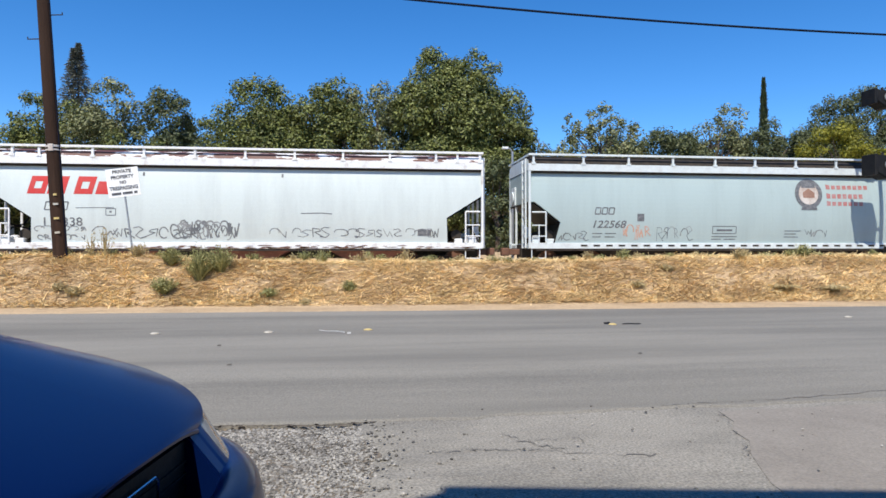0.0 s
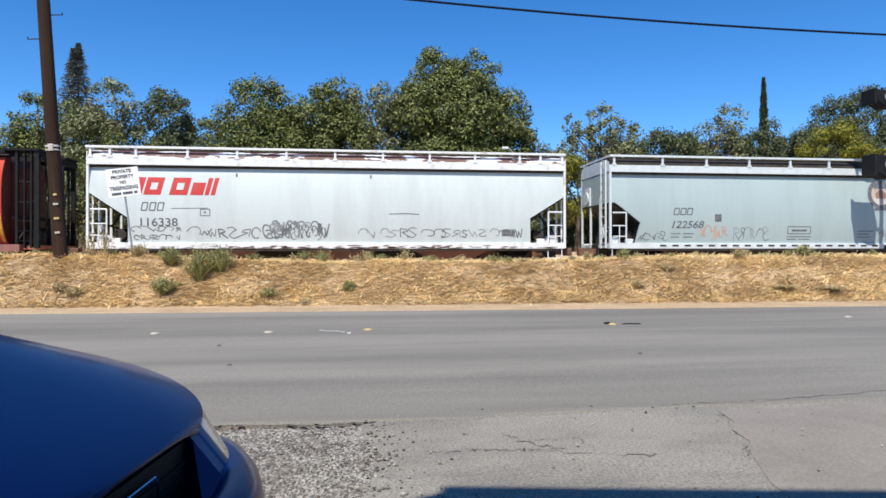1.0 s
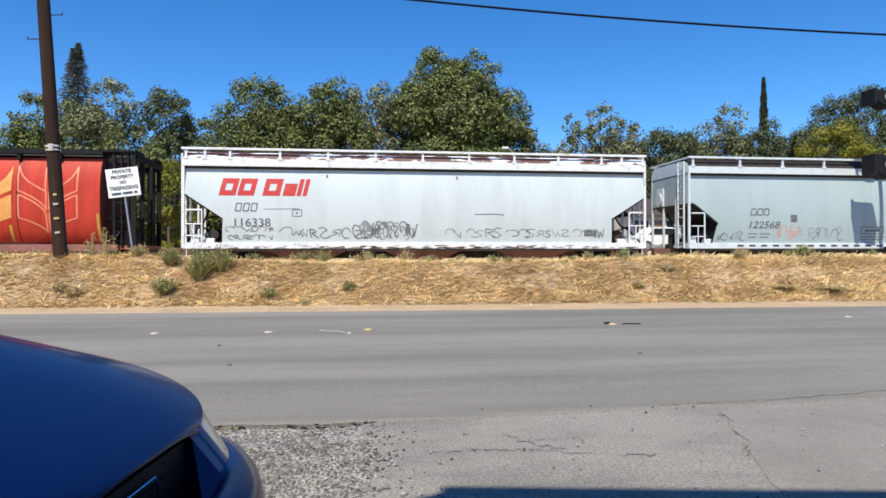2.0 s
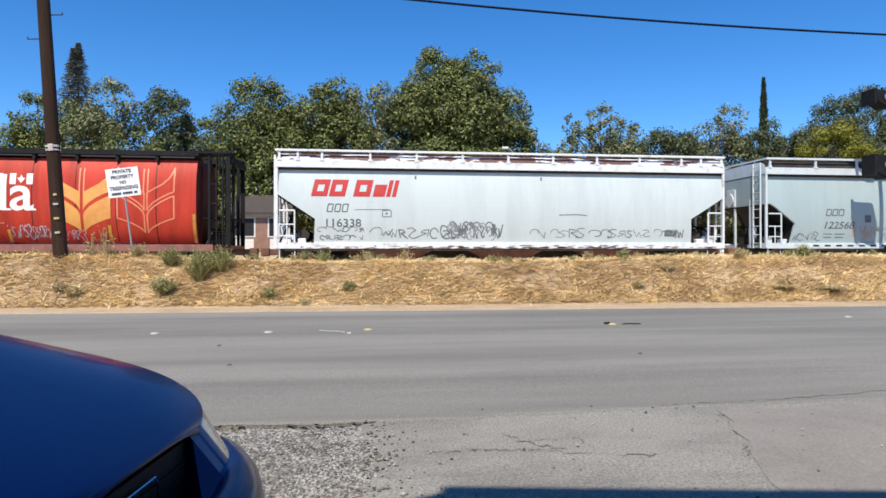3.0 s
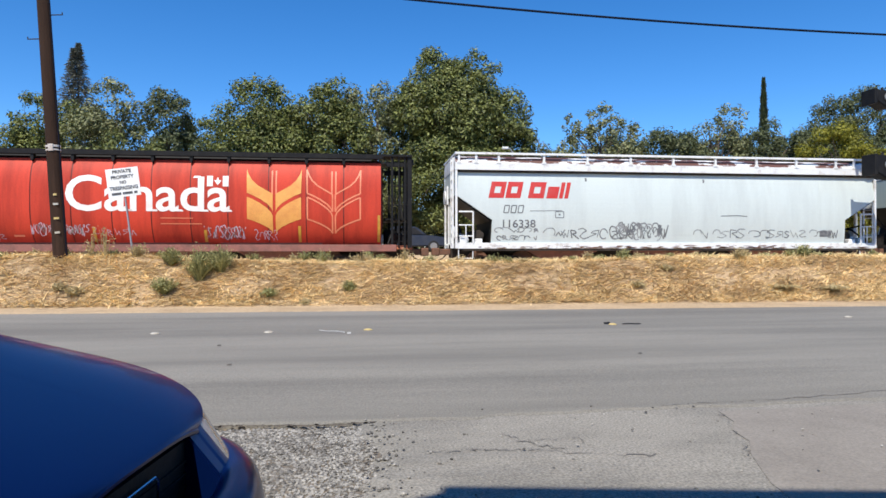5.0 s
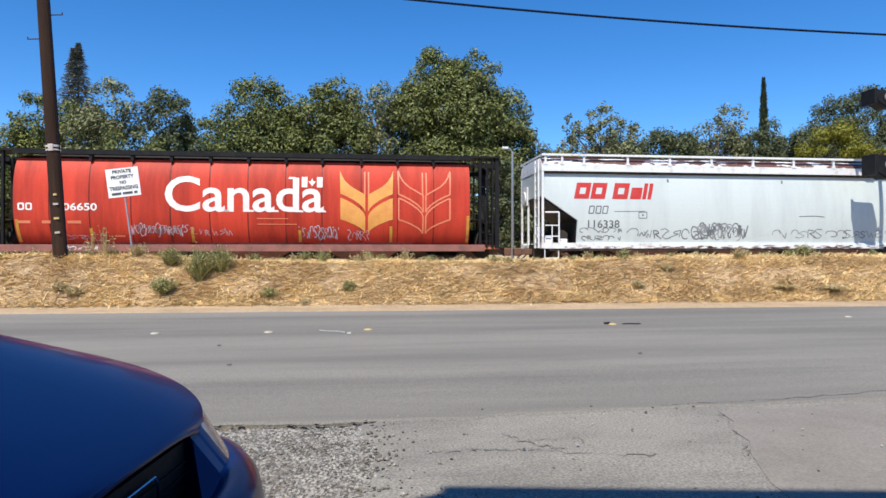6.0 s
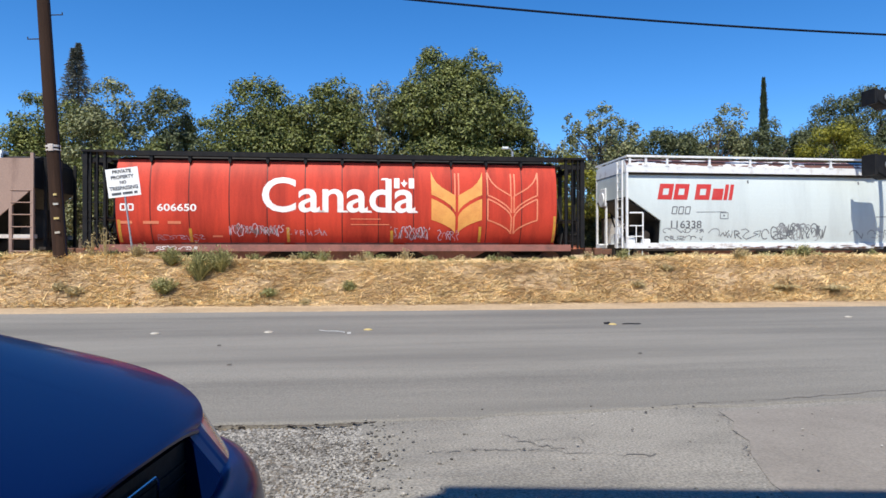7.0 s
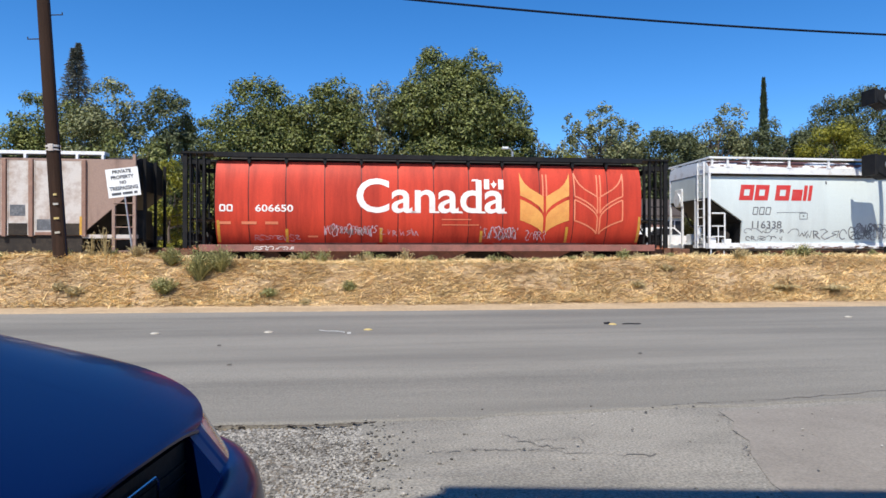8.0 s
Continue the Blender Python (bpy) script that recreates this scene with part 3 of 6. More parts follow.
        rod(bm, (b, -1.62, 1.18), (b, -1.62, 2.36), 0.032)
        rod(bm, (a, -1.62, 2.36), (b, -1.62, 2.36), 0.032)
        rod(bm, (a, -1.62, 1.86), (b, -1.62, 1.86), 0.022)
        rod(bm, (a, -1.62, 1.45), (b, -1.62, 1.45), 0.022)
        rod(bm, ((a + b) / 2, -1.62, 1.18), ((a + b) / 2, -1.62, 1.86), 0.022)
        part("grab_rail", bm, frame_mat, car)
        bm = bmesh.new()
        for x in (a, b):
            rod(bm, (x, -1.56, 0.98), (x, -1.56, 0.62), 0.02)
        rod(bm, (a, -1.56, 0.62), (b, -1.56, 0.62), 0.02)
        part("sill_step", bm, frame_mat, car)
        bm = bmesh.new()
        rod(bm, (e - s * 0.45, -0.9, 1.32), (e - s * 0.45, 0.2, 1.32), 0.16, n=16)
        box(bm, min(e - s * 0.3, e - s * 0.62), max(e - s * 0.3, e - s * 0.62), 0.3, 0.75, 1.14, 1.6, 0.03)
        part("brake_gear", bm, frame_mat if body_mat is M_WHITE else M_UNDER, car)
        for y in (-0.45, 0.45):
            bm = bmesh.new()
            a, b = sorted((e - s * 1.45, e - s * 1.6))
            box(bm, a, b, y - 0.05, y + 0.05, 1.0, 2.0)
            part("strut", bm, M_UNDER, car)
    bm = bmesh.new()
    rod(bm, (-half - 0.08, 0.75, 3.05), (-half - 0.13, 0.75, 3.05), 0.28, n=20)
    box(bm, -half - 0.06, -half + 0.02, 0.45, 1.05, 2.75, 3.5, 0.02)
    part("brake_wheel", bm, frame_mat, car)
    hopper_bays(car, half, M_RED_SILL if body_mat is M_WHITE else M_UNDER)
    running_gear(car, half - 1.85)
    couplers(car, half)
    TRAIN.append((car, x0))
    return car


def white_car():
    half = 8.575
    car = covered_hopper("dirty white covered hopper car with red logo and sprayed scribbles", -4.1, half, M_WHITE, M_WHITE_FRAME, M_ROOF_RUST,
                         [(0, 2.98), (0.13, 2.9), (1.38, 2.06), (1.34, 1.2)], [(0, 3.0), (0.06, 2.94), (1.38, 2.12), (1.34, 1.2)],
                         (-8.45, -7.8, -6.94, -5.2, -3.5, -1.78, -0.05, 1.68, 3.4, 5.1, 6.8, 7.6, 8.45))
    # the red logo, as plain slanted blocks
    for x0, x1, z1, slot in ((-7.34, -6.76, 3.5, 1), (-6.7, -6.12, 3.5, 1), (-5.83, -5.22, 3.5, 1), (-5.12, -4.68, 3.33, 0), (-4.63, -4.48, 3.5, 0), (-4.42, -4.27, 3.5, 0)):
        X = lambda u, v: (x0 + u * (x1 - x0) + 0.24 * v * (z1 - 2.88), 2.88 + v * (z1 - 2.88))
        bm = bmesh.new()
        cells = [(0, 0.3, 0, 1), (0.3, 0.7, 0, 0.3), (0.3, 0.7, 0.7, 1), (0.7, 1, 0, 1)] if slot else [(0, 1, 0, 1)]
        for p, q, c, d in cells:
            flat(bm, [X(p, c), X(q, c), X(q, d), X(p, d)])
        laid(bm, 2.88, 3.5, M_LOGO_RED, car, "logo_block", "red painted logo block", flat_side)
    for x in (-6.76, -6.49, -6.22):
        bm = bmesh.new()
        stroke(bm, [(x, 2.33), (x + 0.18, 2.33), (x + 0.23, 2.6), (x + 0.05, 2.6), (x, 2.33)], 0.04)
        laid(bm, 2.3, 2.3, M_LETTER_DARK, car, "reporting_mark", "", flat_side)
    lettering("116338", -6.79, -5.53, 1.77, 2.07, M_LETTER_DARK, car, "number", "faded dark painted number", flat_side, 0.012)
    bm = bmesh.new()
    stroke(bm, [(-5.75, 2.4), (-4.5, 2.42)], 0.02)
    stroke(bm, [(-4.76, 2.15), (-4.44, 2.15), (-4.44, 2.38), (-4.76, 2.38), (-4.76, 2.15)], 0.025)
    flat(bm, [(-4.64, 2.24), (-4.57, 2.24), (-4.57, 2.3), (-4.64, 2.3)])
    laid(bm, 2.1, 2.1, M_LETTER_DARK, car, "data_panel", "", flat_side)
    scrawl(-7.05, -5.4, 1.55, 1.8, M_SPRAY, car, flat_side, 3, 6)
    scrawl(-7.0, -5.5, 1.27, 1.5, M_SPRAY, car, flat_side, 4, 7)
    scrawl(-5.2, -2.7, 1.33, 1.78, M_SPRAY, car, flat_side, 5, 7, 0.035)
    scrawl(-2.6, -0.3, 1.3, 1.95, M_SPRAY, car, flat_side, 6, 11, 0.045)
    scrawl(-2.4, -0.4, 1.4, 2.0, M_SPRAY, car, flat_side, 16, 8, 0.05)
    scrawl(-2.3, -1.4, 1.6, 2.02, M_SPRAY, car, flat_side, 17, 4, 0.055)
    scrawl(-2.5, -0.3, 1.28, 1.75, M_SPRAY, car, flat_side, 18, 8, 0.035)
    scrawl(0.8, 3.0, 1.32, 1.78, M_SPRAY, car, flat_side, 7, 6)
    scrawl(3.2, 5.6, 1.35, 1.75, M_SPRAY, car, flat_side, 8, 7, 0.03)
    scrawl(5.7, 7.0, 1.35, 1.78, M_SPRAY, car, flat_side, 9, 4, 0.03)
    bm = bmesh.new()
    flat(bm, [(6.12, 1.45), (6.62, 1.45), (6.62, 1.68), (6.12, 1.68)])
    for x in (-3.57, 1.2):
        flat(bm, [(x, 3.55), (x + 0.07, 3.55), (x + 0.07, 3.68), (x, 3.68)])
    stroke(bm, [(1.9, 2.25), (2.6, 2.27), (3.0, 2.24)], 0.03)
    laid(bm, 1.4, 1.4, M_LETTER_DARK, car, "stencil_patch", "", flat_side)
    # warm rust marks where the sill paint has gone
    rnd = random.Random(11)
    bm = bmesh.new()
    for _ in range(150):
        x, w = rnd.gauss(0.2, 2.6) if rnd.random() < 0.6 else rnd.uniform(-8, 8), rnd.uniform(0.05, 0.45)
        z, h = 0.99 + 0.1 * rnd.random() ** 2.5, rnd.uniform(0.01, 0.035)
        flat(bm, [(x, z), (x + w * 0.6, z - 0.004), (x + w, z + h * 0.4), (x + w * 0.7, z + h), (x + w * 0.2, z + h * 0.8)])
    tagged(laid(bm, 0.9, 0.9, M_RUST, car, "rust_stain", "", lambda x, z: -1.622), kind="stuff")
    return car


def grey_car():
    half = 8.62
    # dark steel on the roof; the shade behind the railing is in its colour
    car = covered_hopper("light grey covered hopper car with round emblem and painted numbers", 14.85, half, M_GREY, M_GREY_FRAME, M_UNDER,
                         [(0, 2.75), (0.2, 2.75), (0.42, 2.6), (1.23, 1.98), (1.02, 1.2)], [(0, 2.75), (0.2, 2.75), (0.42, 2.6), (1.23, 1.98), (1.02, 1.2)],
                         (-8.45, -6.5, -4.7, -2.91, -1.17, 0.5, 2.23, 3.97, 5.7, 7.4, 8.5))
    for x in (-6.05, -5.78, -5.51):
        bm = bmesh.new()
        stroke(bm, [(x, 2.3), (x + 0.2, 2.3), (x + 0.24, 2.54), (x + 0.05, 2.54), (x, 2.3)], 0.045)
        laid(bm, 2.3, 2.3, M_LETTER_DARK, car, "reporting_mark", "", flat_side)
    lettering("122568", -6.12, -4.79, 1.77, 2.06, M_LETTER_DARK, car, "number", "dark painted slanted number", flat_side, 0.015, 0.25)
    bm = bmesh.new()
    flat(bm, [(-4.36, 2.03), (-4.08, 2.03), (-4.08, 2.32), (-4.36, 2.32)])
    for x0, x1, z in ((-6.15, -5.75, 1.56), (-5.65, -5.2, 1.56), (-6.15, -5.8, 1.43), (-5.65, -5.25, 1.43), (-1.3, -0.25, 1.45), (-1.3, -0.9, 1.35), (-0.8, -0.3, 1.35), (1.75, 2.45, 1.68), (1.75, 2.25, 1.56), (1.75, 2.35, 1.44)):
        stroke(bm, [(x0, z), (x1, z)], 0.03)
    stroke(bm, [(-1.27, 1.57), (-0.29, 1.57), (-0.29, 1.85), (-1.27, 1.85), (-1.27, 1.57)], 0.03)
    stroke(bm, [(-1.1, 1.7), (-0.45, 1.7)], 0.07)
    laid(bm, 1.4, 1.4, M_LETTER_DARK, car, "data_panel", "", flat_side)
    # round emblem: dark ring, pale field, ochre and red shapes
    def disc(r0, r1, mat, name, cx=2.8, cz=3.16, k=0.004):
        bm = bmesh.new()
        for i in range(32):
            a, b = 2 * math.pi * i / 32, 2 * math.pi * (i + 1) / 32
            flat(bm, [(cx + r0 * math.cos(a) * 0.98, cz + r0 * math.sin(a)), (cx + r1 * math.cos(a) * 0.98, cz + r1 * math.sin(a)), (cx + r1 * math.cos(b) * 0.98, cz + r1 * math.sin(b)), (cx + r0 * math.cos(b) * 0.98, cz + r0 * math.sin(b))])
        laid(bm, 2.5, 3.8, mat, car, name, "", lambda x, z: flat_side(x, z) - k)
    disc(0.43, 0.6, M_LETTER_DARK, "emblem_ring")
    disc(0.01, 0.43, M_TAN_PALE, "emblem_field")
    bm = bmesh.new()
    flat(bm, [(2.56, 3.0), (3.04, 3.0), (3.06, 3.2), (2.8, 3.38), (2.54, 3.2)])
    laid(bm, 2.5, 3.8, M_TAN_RIB, car, "emblem_shape", "", lambda x, z: flat_side(x, z) - 0.01)
    bm = bmesh.new()
    flat(bm, [(2.5, 3.4), (3.1, 3.4), (3.06, 3.58), (2.8, 3.64), (2.54, 3.58)])
    flat(bm, [(2.45, 2.52), (3.15, 2.52), (3.1, 2.66), (2.5, 2.66)])
    laid(bm, 2.5, 3.8, M_LETTER_DARK, car, "emblem_shape", "", lambda x, z: flat_side(x, z) - 0.01)
    for z0, z1, n in ((3.35, 3.55, 8), (2.98, 3.2, 7), (2.69, 2.89, 7)):
        for i in range(n):
            bm = bmesh.new()
            x = 3.57 + i * 0.235
            flat(bm, [(x, z0), (x + 0.17, z0), (x + 0.17, z1 - 0.04), (x, z1 - (0.04 if i else 0))])
            laid(bm, 2, 2, M_LOGO_FADED, car, "logo_bar", "faded red painted logo bar", flat_side)
    scrawl(-7.44, -6.28, 1.25, 1.66, M_SPRAY, car, flat_side, 21, 5)
    scrawl(-5.0, -3.84, 1.25, 1.95, M_SPRAY_ORANGE, car, flat_side, 22, 5, 0.06)
    scrawl(-3.6, -2.1, 1.25, 1.9, M_SPRAY, car, flat_side, 23, 6, 0.025)
    scrawl(2.66, 3.57, 1.42, 1.78, M_SPRAY, car, flat_side, 24, 4, 0.03)
    # dark drain slots along the sill
    for k in range(30):
        bm = bmesh.new()
        x = -6.6 + 0.5 * k
        flat(bm, [(x, 1.06), (x + 0.26, 1.06), (x + 0.26, 1.13), (x, 1.13)])
        laid(bm, 1, 1, M_UNDER, car, "sill_slot", "", lambda x, z: -1.62)
    return car


def red_side(x, z):
    q = (z - 2.75) / 2.1
    return -1.62 * (1 - abs(q) ** 2.7) ** 0.5


def red_section(k=0.0):
    zs = [1.0 + 3.16 * i / 16 for i in range(17)]
    near = [(red_side(0, z) + k, z) for z in zs]
    return near + [(-0.8, 4.3), (0.8, 4.3)] + [(-y, z) for y, z in near[::-1]]


def red_car():
    """A red cylindrical hopper: curved panels, black walkway and end frames, a brown sill."""
    x0 = -23.37
    car = thing("freight_car", "red cylindrical grain hopper car with white lettering and ochre emblem", "train car", pose(x0, TRACK_Y, RAIL_Z), "cars of the train")
    # body in the shaded red, which shows dark between the panels
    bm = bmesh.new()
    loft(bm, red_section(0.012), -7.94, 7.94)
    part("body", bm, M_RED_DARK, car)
    cuts = [-7.95, -6.78, -5.47, -4.09, -2.77, -1.43, -0.11, 1.21, 2.5, 3.91, 5.24, 6.58, 7.95]
    for a, b in zip(cuts, cuts[1:]):
        bm = bmesh.new()
        zs = [1.14 + 3.0 * i / 18 for i in range(19)]
        near = [(red_side(0, z) - 0.003, z) for z in zs]
        loft(bm, near + [(y + 0.02, z) for y, z in near[::-1]], a + 0.02, b - 0.02)
        part("side_panel", bm, M_RED, car, smooth=True)
    for x in cuts[1:-1]:
        for s in (-1, 1):
            bm = bmesh.new()
            prism(bm, [(x - 0.05, 4.36), (x + 0.05, 4.36), (x + 0.05, 4.12), (x, 4.02), (x - 0.05, 4.12)], *sorted((s * 1.3, s * 1.5)))
            part("bracket", bm, M_BLACK, car)
    bm = bmesh.new()
    box(bm, -9.1, 9.1, -1.54, -0.6, 4.38, 4.45)
    box(bm, -9.1, 9.1, 0.6, 1.54, 4.38, 4.45)
    part("walkway", bm, M_BLACK, car, "black steel roof walkway")
    bm = bmesh.new()
    loft(bm, [(-1.54, 4.28), (-1.48, 4.28), (-1.48, 4.38), (-1.54, 4.38)], -8.0, 8.0)
    loft(bm, [(1.48, 4.24), (1.54, 4.24), (1.54, 4.38), (1.48, 4.38)], -8.0, 8.0)
    part("fascia", bm, M_BLACK, car)
    bm = bmesh.new()
    loft(bm, [(-0.5, 4.28), (0.5, 4.28), (0.42, 4.5), (-0.42, 4.5)], -7.6, 7.6)
    part("hatch_cover", bm, M_BLACK, car)
    for s in (-1, 1):
        bm = bmesh.new()
        a, b = (-1.58, -1.3) if s < 0 else (1.3, 1.58)
        box(bm, -8.5, 8.5, a, b, 0.88, 1.13, 0.012)
        part("side_sill", bm, M_RED_SILL, car, "rusty brown side sill")
        e = s * 9.1
        bm = bmesh.new()
        p, q = sorted((s * 7.9, e))
        box(bm, p, q, -1.35, 1.35, 0.96, 1.1)
        part("end_platform", bm, M_ORANGE, car, "faded orange end platform")
        for y in (-1.42, 1.42):
            for x, w in ((e - s * 0.1, 0.08), (s * 8.35, 0.045), (s * 8.6, 0.025), (s * 8.82, 0.03)):
                bm = bmesh.new()
                box(bm, x - w, x + w, y - 0.06, y + 0.06, 1.0, 4.38, 0.01)
                part("end_post", bm, M_BLACK, car)
        for y in (-0.5, 0.5):
            bm = bmesh.new()
            box(bm, e - s * 0.1 - 0.05, e - s * 0.1 + 0.05, y - 0.05, y + 0.05, 1.0, 4.38)
            part("end_post", bm, M_BLACK, car)
        bm = bmesh.new()
        p, q = sorted((s * 8.15, e))
        box(bm, p, q, -1.4, -1.34, 4.02, 4.2)
        box(bm, p, q, 1.34, 1.4, 4.02, 4.2)
        box(bm, e - 0.05, e + 0.05, -1.4, 1.4, 4.1, 4.3)
        part("end_beam", bm, M_BLACK, car)
        bm = bmesh.new()
        for k in range(9):
            rod(bm, (e - s * 0.04, -1.4, 1.25 + 0.35 * k), (e - s * 0.04, -0.95, 1.25 + 0.35 * k), 0.016, n=6)
            rod(bm, (e - s * 0.1, -1.47, 1.25 + 0.35 * k), (s * 8.4, -1.47, 1.25 + 0.35 * k), 0.014, n=6) if k < 3 else None
        box(bm, e - s * 0.04 - 0.02, e - s * 0.04 + 0.02, -0.97, -0.93, 1.1, 4.4)
        part("ladder", bm, M_BLACK, car)
        bm = bmesh.new()
        rod(bm, (s * 8.45, -0.6, 1.35), (s * 8.45, 0.5, 1.35), 0.22, n=16)
        rod(bm, (s * 8.6, 0.7, 1.1), (s * 8.6, 0.7, 2.4), 0.05)
        part("brake_gear", bm, M_UNDER, car)
        # hand brake stand, slack pipes and a cross walk at the end
        bm = bmesh.new()
        pipe(bm, [(s * 8.2, -1.2, 1.15), (s * 8.4, -0.9, 1.7), (s * 8.7, -0.2, 1.5), (s * 8.9, 0.8, 1.9), (s * 8.8, 1.2, 3.1)], 0.035)
        box(bm, *sorted((s * 8.6, s * 9.0)), -1.15, -0.75, 1.1, 1.55, 0.04)
        box(bm, *sorted((s * 8.1, s * 8.5)), 0.3, 1.1, 1.1, 1.75, 0.04)
        part("brake_stand", bm, M_BLACK, car)
        bm = bmesh.new()
        box(bm, *sorted((s * 8.1, s * 9.05)), -1.3, 1.3, 2.05, 2.1)
        rod(bm, (s * 8.35, -1.42, 2.6), (s * 9.0, -1.42, 2.6), 0.02)
        rod(bm, (s * 8.35, -1.42, 3.3), (s * 9.0, -1.42, 3.3), 0.02)
        part("cross_walk", bm, M_BLACK, car)
        # sloping lower end sheet; its shade is put into the darker red
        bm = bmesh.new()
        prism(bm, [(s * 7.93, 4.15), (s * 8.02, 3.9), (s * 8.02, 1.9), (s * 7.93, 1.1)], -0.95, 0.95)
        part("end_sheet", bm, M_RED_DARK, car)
    bm = bmesh.new()
    box(bm, -8.9, 8.9, -0.35, 0.35, 0.6, 1.0)
    part("centre_sill", bm, M_UNDER, car)
    lay = lambda x, z: red_side(x, z) - 0.006
    lettering("Canada", -2.95, 2.56, 2.29, 3.56, M_LETTER_WHITE, car, "lettering", "large white painted word", lay, 0.014)
    # serifs under the stems
    for x0, x1, z in ((-1.1, -0.72, 2.3), (-0.98, -0.6, 2.3), (-0.25, 0.12, 2.3), (0.72, 0.98, 2.3), (1.55, 1.85, 2.3), (2.35, 2.66, 2.3), (1.3, 1.6, 3.5)):
        bm = bmesh.new()
        flat(bm, [(x0, z), (x1, z), (x1 - 0.04, z + 0.07), (x0 + 0.04, z + 0.07)])
        laid(bm, 2, 2, M_LETTER_WHITE, car, "serif", "", lay)
    # small flag over the last letter
    for pts in ([(1.78, 3.2), (1.98, 3.2), (1.98, 3.58), (1.78, 3.58)], [(2.32, 3.2), (2.52, 3.2), (2.52, 3.58), (2.32, 3.58)], [(2.15, 3.24), (2.28, 3.42), (2.2, 3.42), (2.15, 3.54), (2.1, 3.42), (2.02, 3.42)]):
        bm = bmesh.new()
        flat(bm, pts)
        laid(bm, 3.2, 3.55, M_LETTER_WHITE, car, "flag_bar", "", lay)

    def leaf(cx, s, inner_low, outer_low, outer_top, inner_top, tip):
        """Outline of one blade of the wheat emblem, from the stem outwards and back; the upper blades end in a raised tip."""
        low = [(0.05, 0.0), (0.1, 0.18), (0.25, 0.42), (0.5, 0.68), (0.78, 0.9), (0.95, 1.0)]
        high = [(0.05, 0.0), (0.3, 0.16), (0.58, 0.34), (0.78, 0.55), (0.9, 0.78), (0.97, 1.0)] if tip else low
        pts = [(cx + s * x, inner_low + (outer_low - inner_low) * k) for x, k in low]
        return pts + [(cx + s * x, inner_top + (outer_top - inner_top) * k) for x, k in high[::-1]]
    for cx, filled in ((4.11, True), (6.23, False)):
        for q in ((1.54, 2.05, 2.84, 2.16, False), (2.32, 2.98, 3.86, 2.95, True)):
            for s in (-1, 1):
                pts = leaf(cx, s, *q)
                bm = bmesh.new()
                if filled:
                    n = len(pts)
                    for i in range(n // 2 - 1):
                        flat(bm, [pts[i], pts[i + 1], pts[n - 2 - i], pts[n - 1 - i]])
                    bmesh.ops.remove_doubles(bm, verts=bm.verts, dist=1e-4)
                    laid(bm, 1.5, 3.6, M_WHEAT, car, "emblem_leaf", "ochre painted leaf shape", lay)
                else:
                    stroke(bm, pts + pts[:1], 0.055)
                    laid(bm, 1.5, 3.6, M_WHEAT_LINE, car, "emblem_outline", "pale orange outlined leaf shape", lay)
        for s in (-1, 1):
            bm = bmesh.new()
            stroke(bm, [(cx + s * 0.07, 2.96), (cx + s * 0.07, 3.8)], 0.055)
            laid(bm, 2.8, 3.8, M_WHEAT_LINE, car, "emblem_line", "", lay)
    for x in (-7.79, -7.54):
        bm = bmesh.new()
        stroke(bm, [(x + 0.19, 2.34), (x + 0.03, 2.34), (x + 0.03, 2.54), (x + 0.19, 2.54), (x + 0.19, 2.34)], 0.055)
        laid(bm, 2.2, 2.6, M_LETTER_WHITE, car, "reporting_mark", "", lay)
    lettering("606650", -6.54, -5.21, 2.31, 2.57, M_LETTER_WHITE, car, "number", "white painted number", lay, 0.02)
    for x0b, x1b, z0b, z1b in ((-7.79, -7.4, 1.86, 1.96), (-7.03, -6.5, 1.86, 1.96), (-6.2, -5.75, 1.86, 1.96), (-4.7, -4.35, 1.4, 1.46), (0.2, 1.3, 2.05, 2.08), (0.2, 1.6, 1.85, 1.88)):
        bm = bmesh.new()
        flat(bm, [(x0b, z0b), (x1b, z0b), (x1b, z1b), (x0b, z1b)])
        laid(bm, 1.8, 1.8, M_WHEAT_LINE, car, "stencil_bar", "", lay)
    for x, z1 in ((-7.84, 2.0), (-5.45, 1.7), (-2.05, 1.75), (1.7, 1.65), (5.0, 1.8), (7.86, 2.2)):
        bm = bmesh.new()
        flat(bm, [(x - 0.05, 1.22), (x + 0.05, 1.22), (x + 0.05, z1), (x - 0.05, z1)])
        laid(bm, 1.2, z1, M_YELLOW, car, "yellow_strip", "worn yellow reflective strip", lay)
    scrawl(-4.1, -2.2, 1.4, 1.9, M_SPRAY_PALE, car, lay, 31, 14, 0.03)
    scrawl(-2.1, -0.7, 1.4, 1.78, M_SPRAY_PALE, car, lay, 32, 6, 0.02)
    scrawl(1.65, 3.1, 1.25, 1.84, M_SPRAY_PALE, car, lay, 33, 11, 0.03)
    scrawl(3.4, 4.2, 1.25, 1.7, M_SPRAY_PALE, car, lay, 34, 5, 0.022)
    scrawl(-6.6, -5.0, 1.25, 1.5, M_SPRAY_PALE, car, lay, 35, 8, 0.018)
    scrawl(-3.9, -2.4, 1.45, 1.85, M_SPRAY, car, lay, 37, 12, 0.022)
    scrawl(1.75, 3.0, 1.3, 1.75, M_SPRAY, car, lay, 38, 9, 0.02)
    scrawl(-6.6, -5.2, 0.92, 1.08, M_LETTER_WHITE, car, lambda x, z: -1.584, 36, 8, 0.022)
    hopper_bays(car, 8.0, M_RED_SILL)
    running_gear(car, 7.0)
    couplers(car, 9.1)
    TRAIN.append((car, -23.37))
    return car


